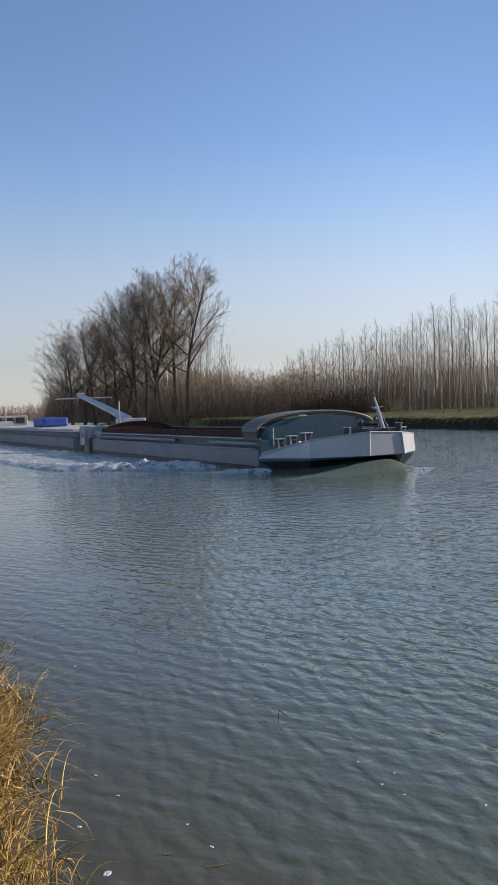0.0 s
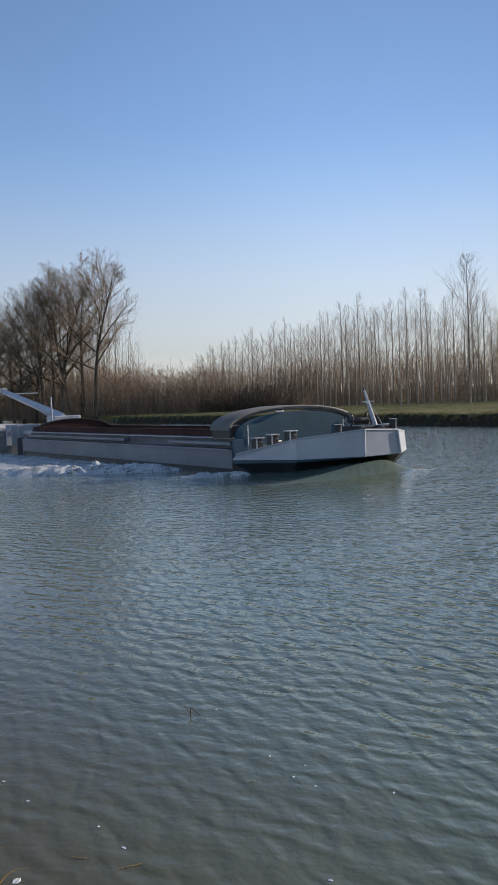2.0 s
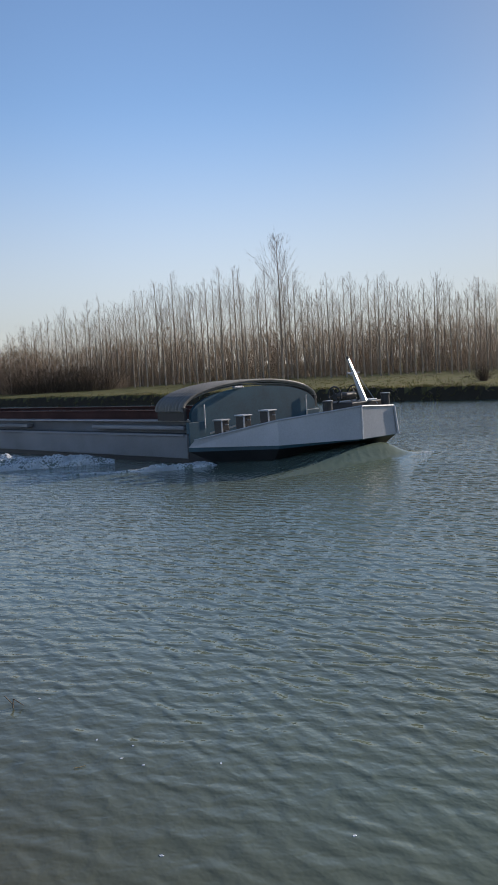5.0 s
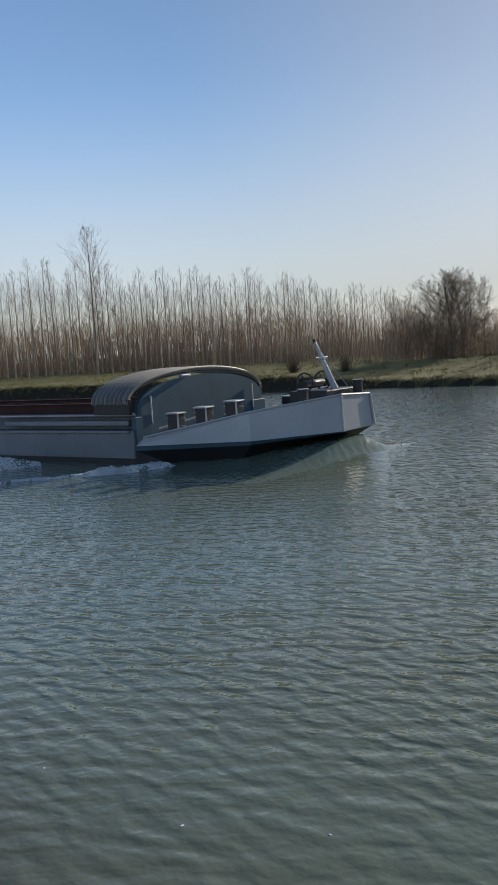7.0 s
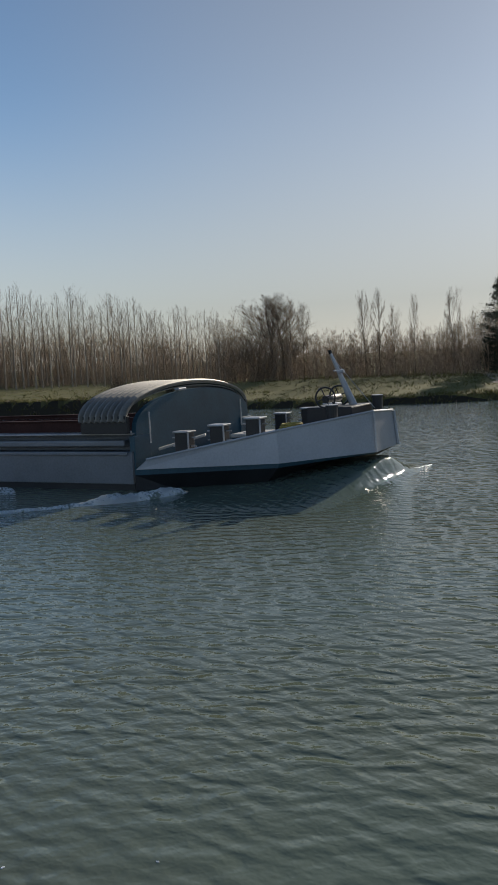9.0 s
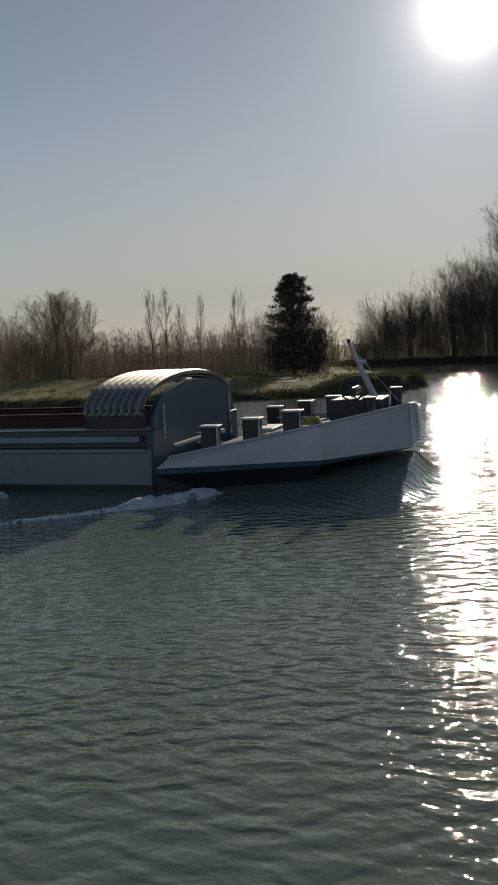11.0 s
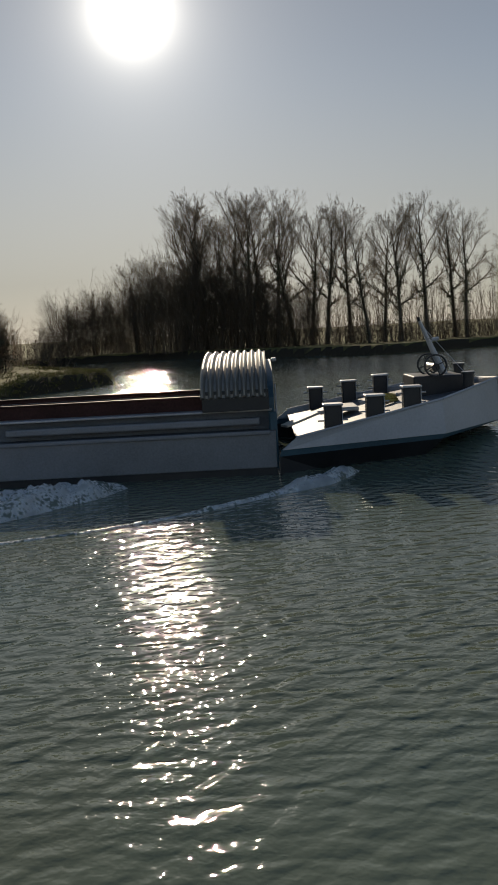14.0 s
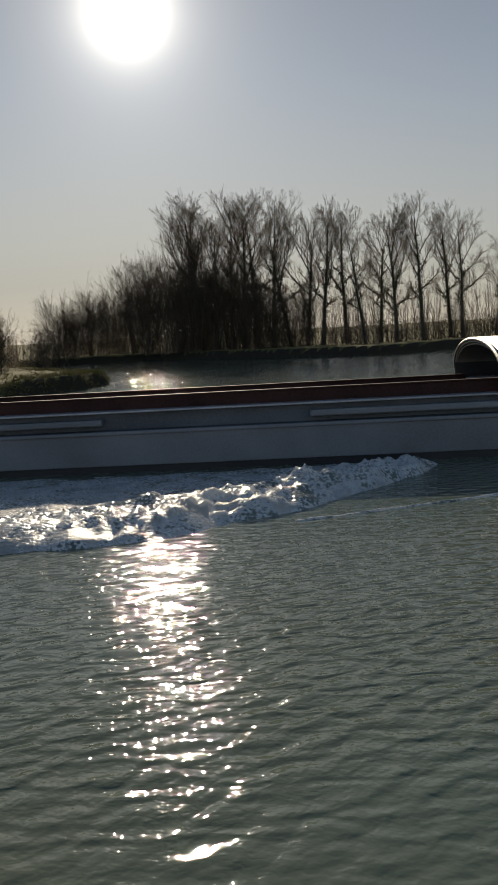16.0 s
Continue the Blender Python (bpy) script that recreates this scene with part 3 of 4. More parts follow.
def evergreen(rng, height, width, label):
    """A dense dark tree: trunk, boughs, and a ragged crown of many small leaf sprays."""
    t = empty("evergreen_tree")
    wood = [((0, 0, -0.3), (0, 0, height * 0.55), 0.18, 0.12), ((0, 0, height * 0.55), (0, 0, height * 0.97), 0.12, 0.02)]
    centres = []
    for i in range(230):
        f = rng.uniform(0.04, 1.0)
        w = width * (1 - f) ** 0.40 * rng.uniform(0.8, 1.08)
        g = rng.uniform(0, 6.28)
        q = (math.cos(g) * w * rng.uniform(0.3, 1), math.sin(g) * w * rng.uniform(0.3, 1), f * height * 0.97)
        wood.append(((0, 0, q[2] * 0.8), q, 0.05, 0.015))
        k = 1.1 - 0.7 * f
        centres.append((q, (k * (0.19 * width + 0.22), k * (0.19 * width + 0.22), k * (0.05 * height + 0.15))))
        for _ in range(5):
            wood.append((q, tuple(np.array(q) + rng.normal(0, 1, 3) * k * (0.11 * width + 0.12) * np.array([1, 1, 0.7]) + np.array([0, 0, 0.1 * k])), 0.012, 0.006))
    child("trunk", tube_mesh("trunk", wood, BARK, 5), t)
    child("crown", leaf_mesh("crown", clump_points(rng, centres, 110), 0.06, EVERGREEN, rng), t)
    return tagged(t, label, "tree")


def make_trees():
    rng = np.random.default_rng(4)
    poplars = [tree("poplar", "slender leafless poplar with pale trunk on the far bank", "tree", "poplar rows", rng, PALE_BARK, TWIG,
                    poplar_sticks(rng, 12, 0.10, f, h, 46, 4, 0.0042), 12) for f, h in ((0.3, 1.2), (0.36, 1.05), (0.42, 1.2), (0.33, 0.95), (0.38, 1.35))]
    bigs = [tree("bare_tree", "tall leafless tree with a spreading crown on the canal bank", "tree", "bank trees", rng, BARK, TWIG,
                 crown_tree(rng, 12, f, h, n, 0.15), 12) for f, h, n in ((0.34, 3.4, 15), (0.26, 3.0, 16), (0.3, 2.6, 15))]
    ivies = [tree("ivy_tree", "leafless tree with ivy-covered trunk beside the basin", "tree", "trees beside the basin", rng, BARK, TWIG,
                  crown_tree(rng, 12, f, h, n, 0.19, 0.06, thin=0.0045), 12, ivy=70) for f, h, n in ((0.3, 3.0, 13), (0.36, 2.6, 12), (0.27, 3.2, 14), (0.33, 2.4, 12))]
    # the group of tall trees upstream
    for az, d, el, k in ((-3.95, 133, 8.9, 0), (-4.8, 140, 8.3, 2), (-6.1, 138, 8.7, 0), (-8.4, 144, 7.1, 2), (-5.5, 137, 8.9, 1), (-6.6, 142, 8.3, 2), (-7.2, 140, 8.0, 0), (-7.8, 141, 7.7, 1), (-9.0, 146, 6.5, 2), (-9.9, 148, 6.3, 1), (-10.6, 150, 6.2, 0), (-11.3, 150, 5.6, 2), (-12.0, 152, 4.8, 1)):
        x, y = polar(az, d)
        place([bigs[k]], x, y, reach(el, d) / 12.0, rng, wide=1.35)
    # poplar rows
    for i in range(104):
        az = 2.6 + 37.5 * (i + rng.uniform(0, 0.8)) / 104
        d = table(TREE_DIST, az) + (-5, 0, 7)[i % 3] + rng.uniform(-1, 1)
        x, y = polar(az, d)
        place(poplars, x, y, reach(table(SKYLINE, az) * rng.uniform(0.74, 1.03), d) / 12.0, rng)
    x, y = polar(20.1, 108)
    tall = tree("tall_poplar", "tall leafless poplar standing above the rows", "tree", "", rng, PALE_BARK, TWIG, poplar_sticks(rng, reach(8.35, 108), 0.17, 0.40, 2.0, 80, 4, 0.008), 19)
    tall.matrix_basis = pose(x, y, 0.8)
    # single trees over the scrub further on
    for az, el, wide in ((41.9, 2.9, 1.3), (42.5, 3.6, 1.5), (42.9, 3.75, 1.5), (43.6, 3.5, 1.5), (44.1, 3.0, 1.3), (44.9, 3.2, 0.9), (48.9, 3.5, 0.8), (49.8, 3.8, 0.8), (50.8, 2.7, 0.7), (52.0, 3.3, 0.7), (54.5, 3.4, 0.8), (65.4, 3.0, 1.3)):
        d = table(TREE_DIST, az) + 5
        x, y = polar(az, d)
        place(bigs, x, y, reach(el, d) / 12.0, rng, wide=wide if wide > 1 else wide * 0.6)
    # trees beside the basin
    for az, el in ((68.2, 4.7), (69.1, 4.9), (71.2, 8.2), (71.9, 8.6), (72.7, 8.4), (73.6, 7.4), (74.6, 8.3), (75.3, 8.6), (76.3, 8.4), (77.3, 8.5), (78.5, 7.3), (79.5, 7.3), (80.5, 7.6), (82.0, 7.5), (83.2, 6.3), (84.2, 6.6), (85.2, 7.1), (86.9, 7.7), (88.6, 7.0), (89.3, 6.6), (91.3, 4.9), (92.6, 5.5), (94, 6)):
        d = table(TREE_DIST, az) + rng.uniform(0, 5)
        x, y = polar(az, d)
        place(ivies, x, y, reach(el, d) / 12.0, rng, wide=1.05)
    drop_protos(poplars + bigs + ivies)
    # dark evergreen tree and bushes where the banks part
    d = 68
    x, y = polar(58.0, d)
    evergreen(rng, reach(4.8, d), 3.3, "dark ragged evergreen tree behind the grassy bank").matrix_basis = pose(x, y, 0.8)
    for az, el, w, material, label in ((59.4, 1.9, 1.6, HEDGE, "dark leafless bush beside the evergreen"), (43.3, 1.9, 3.0, BRUSH, "brown leafless bush at the edge of the wood"),
                                       (40.9, 2.2, 2.6, BRUSH, "brown leafless bush at the edge of the wood")):
        x, y = polar(az, d)
        bush(rng, reach(el, d), w, label, material).matrix_basis = pose(x, y, 0.8)
    wide_bushes = [bush(rng, 7.0, 4.0, "broad tangled leafless bush at the edge of the basin", HEDGE, 44, 0.008) for _ in range(3)]
    for az, el, w in ((62.7, 1.9, 3.0), (63.7, 2.6, 3.4), (64.6, 2.5, 3.0), (65.9, 2.6, 3.2), (67.2, 3.4, 3.6), (68.5, 4.0, 3.8), (69.5, 4.2, 3.8), (70.5, 4.6, 4.2), (71.5, 5.2, 4.2), (72.6, 5.2, 4.2), (73.8, 4.9, 4.2), (75, 4.4, 3.6), (76.2, 3.8, 3.2), (77.5, 2.6, 3.0), (79.2, 2.2, 2.6)):
        d = table(TREE_DIST, az) - 1
        x, y = polar(az, d)
        k = reach(el, d) / 7.0
        place(wide_bushes, x, y, k, rng, wide=w / 4.0 / k)
    drop_protos(wide_bushes)
    thicket("scrub", "brown leafless saplings and scrub between the poplars", rng, 2600, [(-13, -1.5), (-13, -3), (-1.5, 3), (3, 14), (3, 14), (3, 40), (3, 40), (14, 40), (20, 40)], (3, 30), (0.4, 0.8), TWIG, twigs=4, lean=0.06, thick=0.014)
    thicket("scrub", "dense brown undergrowth behind the poplars", rng, 2000, [(-13, -1.5), (-13, -1.5), (3, 41), (3, 12), (12, 41), (20, 41)], (6, 30), (0.3, 0.6), BRUSH, twigs=6, lean=0.2, top=8.5, thick=0.034)
    thicket("scrub", "dim brown wood behind the poplar rows", rng, 1700, [(3, 20), (14, 41), (20, 61), (-13, -1.5)], (14, 40), (0.35, 0.6), BRUSH, twigs=4, lean=0.15, top=9, thick=0.05)
    thicket("scrub", "brown brushwood below the tall bank trees", rng, 800, [(-13, -1.5), (-2, 3.5)], (-6, 10), (0.3, 0.5), TWIG, twigs=6, lean=0.15, top=7, thick=0.03)
    thicket("scrub", "brown leafless bushes between the bank trees", rng, 700, [(-2, 5), (-1.5, 3.5)], (0, 22), (0.55, 0.9), BRUSH, twigs=6, lean=0.15, top=7.5, thick=0.03)
    thicket("hedge", "dark dense bramble hedge on the far bank", rng, 520, [(2.6, 9.0)], (-9, -5), (0.5, 0.6), HEDGE, twigs=9, lean=0.6, top=3.6, thick=0.03)
    thicket("scrub", "dense brown scrub along the edge of the far wood", rng, 1700, [(39.5, 61)], (-1, 16), (0.6, 1.05), BRUSH, twigs=7, lean=0.12, thick=0.022)
    thicket("scrub", "leafless undergrowth beneath the trees of the basin", rng, 1600, [(61, 76), (64, 78), (76, 96)], (0, 18), (0.25, 0.8), HEDGE, twigs=6, top=8.5, thick=0.022)
    thicket("bramble", "low brown bramble bushes on the far bank", rng, 900, [(-13, 40), (2, 10)], (-7, -1), (0.3, 0.5), BRUSH, twigs=7, lean=0.5, top=2.6, thick=0.02)
    thicket("far_woods", "hazy leafless woods along the horizon", rng, 1100, [(-22, -12), (-16, -12), (-12, 100), (38, 100)], (70, 130), (0.9, 1.1), BRUSH, twigs=5, top=4.4, thick=0.06)
    thicket("bramble", "dark tangled brambles along the shore of the basin", rng, 800, [(61, 97), (76, 97)], (-2, 3), (0.2, 0.4), HEDGE, twigs=8, lean=0.5, top=2.4, thick=0.03)


make_trees()


# ---------------------------------------------------------------- the convoy
def loft(name, sections, material, parent, label="", closed=True, ends=True, smooth=False):
    """A body lofted through rings of equal length."""
    n = len(sections[0])
    v = [p for s in sections for p in s]
    f = []
    for i in range(len(sections) - 1):
        for k in range(n if closed else n - 1):
            k2 = (k + 1) % n
            f.append((i * n + k, i * n + k2, (i + 1) * n + k2, (i + 1) * n + k))
    if ends and closed:
        f.append(tuple(range(n))[::-1])
        f.append(tuple((len(sections) - 1) * n + k for k in range(n)))
    return child(name, mesh_of(name, v, f, material, smooth), parent, label)


def slab(name, parent, material, x0, x1, y0, y1, z0, z1, bevel=0.015, label=""):
    return part(name, box(bmesh.new(), x0, x1, y0, y1, z0, z1, bevel), material, parent, label)


def arch_points(half, foot, rise, n=25):
    return [(half * math.cos(math.pi * k / (n - 1)), foot + rise * math.sin(math.pi * k / (n - 1)) ** 0.85) for k in range(n)]


HALF = 2.73


def hull_body(b, aft, fore):
    """Plated sides with rub rails, side decks and hold coamings, the same on both sides."""
    sec = lambda u, w, z0, z1: [(u, -w, z0), (u, -w, z1), (u, w, z1), (u, w, z0)]
    loft("lower_hull", [sec(aft, HALF - 0.04, -1.1, 0.16), sec(fore, HALF - 0.04, -1.1, 0.16)], BLACK, b, "black tarred lower hull")
    for s in (-1, 1):
        o = s * HALF
        lo, hi = sorted((o, o - s * 0.12))
        slab("hull_side", b, GREY, aft, fore, lo, hi, 0.14, 0.86)
        lo, hi = sorted((o + s * 0.05, o - s * 0.02))
        slab("rub_rail", b, GREY, aft + 0.1, fore - 0.1, lo, hi, 0.80, 0.88, 0.02)
        lo, hi = sorted((o - s * 0.04, o - s * 0.62))
        slab("side_deck", b, DARKSTEEL, aft, fore, lo, hi, 0.84, 0.875, 0.0)
        lo, hi = sorted((s * 2.36, s * 2.28))
        slab("coaming", b, COAMING, aft + 0.4, fore, lo, hi, 0.86, 1.25, 0.0, "dark blue-grey hold coaming")
        lo, hi = sorted((s * 2.58, s * 2.2))
        slab("coaming_rail", b, STEEL, aft + 0.4, fore - 0.05, lo, hi, 1.24, 1.285, 0.012, "pale worn rail along the coaming")


def bollard(name, b, x, y, top, r=0.13, h=0.55):
    bm = bmesh.new()
    rod(bm, (0, 0, -h), (0, 0, -0.03), r, sides=16)
    rod(bm, (0, 0, -0.045), (0, 0, 0.0), r * 1.18, sides=16)
    ob = part(name, bm, BLACK, b, "dark bollard with a pale worn cap")
    ob.matrix_basis = pose(x, y, top)
    bm = bmesh.new()
    rod(bm, (0, 0, 0.0), (0, 0, 0.012), r * 1.12, sides=16)
    part("cap", bm, STEEL, ob)
    return ob


def twin_bollard(b, x, y, top):
    """A mooring block: a square post with a lipped cap and cross pins."""
    h = 0.58
    bm = bmesh.new()
    box(bm, -0.17, 0.17, -0.14, 0.14, -h, -0.02, 0.03)
    ob = part("bollard", bm, BLACK, b, "dark square bollard with a pale cap")
    ob.matrix_basis = pose(x - 0.17, y, top)
    part("cap", box(bmesh.new(), -0.20, 0.20, -0.17, 0.17, -0.03, 0.012, 0.015), STEEL, ob, "pale worn steel cap")
    for z in (-0.14, -0.33):
        part("pin", rod(bmesh.new(), (-0.3, 0, z), (0.3, 0, z), 0.016, sides=8), STEEL, ob)
    # sunlight on the bow-facing corner, put in as a white strip
    part("edge_strip", box(bmesh.new(), 0.168, 0.182, -0.15, -0.10, -h, -0.03, 0.0), WHITE, ob, "white strip standing in for the sunlit corner")
    return ob


def make_barge():
    b = empty("cargo_barge")
    tagged(b, "long grey open-hold cargo barge with white bow panels under way", "barge")
    aft, fore = -28.7, -4.9
    b.scale = (1, 1.1, 1)
    hull_body(b, aft, fore)
    for s in (-1, 1):
        lo, hi = sorted((s * 2.26, s * 2.2))
        crest = 1.54 if s < 0 else 1.36
        slab("hold_side", b, RUST, aft + 0.5, fore - 1.2, lo, hi, -0.4, crest, 0.0, "rust-red inner side of the open hold")
        lo, hi = sorted((s * 2.30, s * 2.16))
        slab("hold_rail", b, RUST, aft + 0.5, fore - 1.2, lo, hi, crest - 0.005, crest + 0.03, 0.01)
        for u0, u1 in ((-28.2, -14.6), (-10.2, -5.2)):
            lo, hi = sorted((s * 2.36, s * 2.6))
            slab("side_box", b, GREY, u0, u1, lo, hi, 0.98, 1.12, 0.03, "long pale box under the rail")
    slab("hold_floor", b, RUST, aft + 0.4, fore, -2.2, 2.2, -0.45, -0.38, 0.0)
    # arched aft bulkhead of the hold
    a = arch_points(2.3, 1.1, 0.78)
    ring = lambda u: [(u, -2.3, -0.4)] + [(u, -y, z) for y, z in a] + [(u, 2.3, -0.4)]
    loft("aft_bulkhead", [ring(aft + 0.45), ring(aft + 0.55)], RUST, b, "rust-red arched bulkhead")
    bow = arch_points(2.36, 1.12, 0.82)
    loft("bulkhead_rim", [[(aft + 0.4, y, z) for y, z in bow] + [(aft + 0.4, y * 0.97, z - 0.06) for y, z in bow[::-1]],
                          [(aft + 0.62, y, z) for y, z in bow] + [(aft + 0.62, y * 0.97, z - 0.06) for y, z in bow[::-1]]], BLACK, b)
    slab("stern_plate", b, GREY, aft - 0.05, aft + 0.06, -HALF, HALF, -1.0, 0.86, 0.02)
    slab("aft_deck", b, STEEL, aft - 0.02, aft + 0.45, -2.6, 2.6, 0.86, 0.9, 0.0)
    # arched bulkhead at the fore end of the hold, painted blue
    a = arch_points(2.52, 1.35, 0.80)
    ring = lambda u: [(u, -2.52, 0.1)] + [(u, -y, z) for y, z in a] + [(u, 2.52, 0.1)]
    loft("fore_bulkhead", [ring(-5.02), ring(-4.9)], BLUE, b, "blue arched bulkhead before the hold")
    for s in (-1, 1):
        lo, hi = sorted((s * 2.05, s * 2.66))
        slab("shoulder", b, BLUE, -5.0, -4.86, lo, hi, 0.1, 1.22, 0.02)
        part("stanchion", rod(bmesh.new(), (-4.86, s * 2.07, 1.0), (-4.86, s * 2.07, 1.72), 0.02, sides=8), STEEL, b)
    part("lamp", box(bmesh.new(), -4.9, -4.78, -0.95, -0.6, 2.13, 2.2, 0.02), STEEL, b)
    # stack of corrugated hatch covers
    for i, (u0, u1, lift) in enumerate(((-6.32, -5.02, 0.0), (-6.28, -5.06, -0.06), (-6.24, -5.1, -0.12))):
        rings = []
        n = 49 if i == 0 else 13
        prof = arch_points(2.74 - 0.03 * i, 1.55, 0.80 + lift)
        for k in range(n):
            u = u0 + (u1 - u0) * k / (n - 1)
            w = 0.035 * math.sin(2 * math.pi * 8 * k / (n - 1)) if i == 0 else 0
            rings.append([(u, y * (1 + w * 0.5), z + w) for y, z in prof] + [(u, y * (1 + w * 0.5) * 0.985, z + w - 0.025) for y, z in prof[::-1]])
        loft("hatch_cover", rings, ALU, b, "arched corrugated aluminium hatch cover", smooth=False)
    for s in (-1, 1):
        lo, hi = sorted((s * 2.70, s * 2.6))
        slab("cover_skirt", b, BLACK, -6.3, -5.0, lo, hi, 1.28, 1.68, 0.01)
    # bow: plated, with a knee in the side, a flat raked front and a white stem bar
    top = [(-4.5, -2.76, 0.70), (-1.55, -2.25, 1.25), (0.0, -0.66, 1.50), (-0.02, 0.66, 1.42), (-1.55, 2.25, 1.25), (-4.5, 2.76, 0.70)]
    low = [(-4.78, -2.78, 0.48), (-1.5, -2.28, 0.57), (0.06, -0.72, 0.61), (0.04, 0.72, 0.61), (-1.5, 2.28, 0.57), (-4.78, 2.78, 0.48)]
    names = ("bow_panel", "bow_panel", "bow_front", "bow_panel", "bow_panel")
    for i in range(5):
        p, q, r, s = (Vector(v) for v in (low[i], low[i + 1], top[i + 1], top[i]))
        nrm = (q - p).cross(s - p).normalized() * 0.05
        v = [p, q, r, s] + [w - nrm for w in (p, q, r, s)]
        f = [(0, 1, 2, 3), (7, 6, 5, 4), (0, 4, 5, 1), (1, 5, 6, 2), (2, 6, 7, 3), (3, 7, 4, 0)]
        child(names[i], mesh_of(names[i], v, f, WHITE), b, "weathered white flat bow plate" if i == 2 else "white painted bow panel")
        # capping along the top edge
        part("capping", rod(bmesh.new(), s + Vector((0, 0, 0.01)), r + Vector((0, 0, 0.01)), 0.028, sides=8), STEEL if i == 2 else WHITE, b)
    part("stem_bar", rod(bmesh.new(), Vector(low[3]) + Vector((0.03, 0, 0)), Vector(top[3]) + Vector((0.03, 0, 0)), 0.035, sides=8), WHITE, b)
    part("corner_bar", rod(bmesh.new(), Vector(low[2]) + Vector((0.02, -0.02, 0)), Vector(top[2]) + Vector((0.02, -0.02, 0)), 0.02, sides=8), STEEL, b)
    # blue strake and black raked bottom
    keel = [(-4.9, -2.7, -0.9), (-2.6, -1.9, -0.6), (-1.15, -0.6, 0.46), (-1.15, 0.6, 0.46), (-2.6, 1.9, -0.6), (-4.9, 2.7, -0.9)]
    mid = [(x - 0.06, y * 0.985, z - (0.13 if x < -3 else 0.10 if x < -1 else 0.03)) for x, y, z in low]
    v = [Vector(p) for p in low] + [Vector(p) for p in mid] + [Vector(p) for p in keel]
    inset = [Vector((p.x - 0.03, p.y * 0.985, p.z)) for p in v[:6]]
    child("strake", mesh_of("strake", inset + v[6:12], [(i, 6 + i, 7 + i, 1 + i) for i in range(5)], BLUE), b, "dark blue strake below the panels")
    child("bow_bottom", mesh_of("bow_bottom", v[6:18], [(i, 6 + i, 7 + i, 1 + i) for i in range(5)] + [(6, 7, 8, 9, 10, 11)], BLACK), b, "black raked underside of the bow")
    # foredeck
    deck = [Vector((x * 0.985 - 0.05, y * 0.97, z - 0.10)) for x, y, z in top]
    child("foredeck", mesh_of("foredeck", deck + [p - Vector((0, 0, 0.04)) for p in deck], [(0, 1, 4, 5), (1, 2, 3, 4), (11, 10, 7, 6), (10, 9, 8, 7)] + [(i, 6 + i, 6 + (i + 1) % 6, (i + 1) % 6) for i in range(6)], DARKSTEEL), b, "dark grey steel foredeck")
    for s in (-1, 1):
        twin_bollard(b, -3.58, s * 2.36, 1.29)
        twin_bollard(b, -2.74, s * 2.27, 1.42)
        twin_bollard(b, -1.97, s * 2.06, 1.54)
    bollard("post", b, -0.75, -1.15, 1.70, 0.12, 0.5)
    bollard("post", b, -0.45, 0.85, 1.78, 0.12, 0.5)
    # deck house, winch, mast
    slab("deck_box", b, BLACK, -1.75, -0.62, -0.35, 0.95, 1.05, 1.60, 0.03, "black steel deck box")
    w = part("winch", rod(bmesh.new(), (-1.25, -0.35, 1.78), (-1.25, 0.45, 1.78), 0.09, sides=14), BLACK, b, "black anchor winch")
    for y in (-0.35, 0.45):
        bm = bmesh.new()
        for k in range(20):
            g0, g1 = 2 * math.pi * k / 20, 2 * math.pi * (k + 1) / 20
            rod(bm, (-1.25 + 0.24 * math.cos(g0), y, 1.82 + 0.24 * math.sin(g0)), (-1.25 + 0.24 * math.cos(g1), y, 1.82 + 0.24 * math.sin(g1)), 0.022, sides=6)
        for k in range(4):
            g = math.pi * k / 2 + 0.4
            rod(bm, (-1.25, y, 1.82), (-1.25 + 0.24 * math.cos(g), y, 1.82 + 0.24 * math.sin(g)), 0.014, sides=6)
        part("wheel", bm, BLACK, w)
    bm = bmesh.new()
    base, tip = Vector((-0.86, 0.46, 1.5)), Vector((-1.42, 0.46, 2.82))
    rod(bm, base, tip, 0.095, 0.035, 14)
    m = part("mast", bm, GLOSS, b, "white raked tapering mast")
    part("cross_arm", rod(bmesh.new(), (-1.25, 0.2, 2.42), (-1.25, 0.72, 2.42), 0.02, sides=8), WHITE, m)
    part("lamp", rod(bmesh.new(), (-1.19, 0.28, 2.38), (-1.03, 0.28, 2.40), 0.045, sides=10), WHITE, m)
    part("masthead_lamp", rod(bmesh.new(), (-1.43, 0.46, 2.81), (-1.44, 0.46, 2.91), 0.04, sides=10), BLACK, m)
    part("stay", rod(bmesh.new(), (-1.38, 0.46, 2.72), (-0.35, 0.4, 1.5), 0.008, sides=5), STEEL, m)
    # rope coil, planks
    bm = bmesh.new()
    for j in range(3):
        for k in range(18):
            g0, g1, r = 2 * math.pi * k / 18, 2 * math.pi * (k + 1) / 18, 0.30 - 0.03 * j
            rod(bm, (-2.35 + r * math.cos(g0), 0.1 + r * math.sin(g0), 1.08 + 0.05 * j), (-2.35 + r * math.cos(g1), 0.1 + r * math.sin(g1), 1.08 + 0.05 * j), 0.03, sides=6)
    part("rope_coil", bm, ROPE, b, "coil of yellow rope on the foredeck")
    slab("deck_hatch", b, COVER, -3.7, -3.0, -0.5, 0.5, 0.93, 1.02, 0.02, "pale low deck hatch")
    ob = slab("plank", b, COVER, -0.55, 0.55, -0.13, 0.13, -0.025, 0.025, 0.008, "pale weathered plank")
    ob.matrix_basis = pose(-4.25, -1.7, 0.98, 0, -14, 30)
    # crane jib and gear at the stern
    bm = bmesh.new()
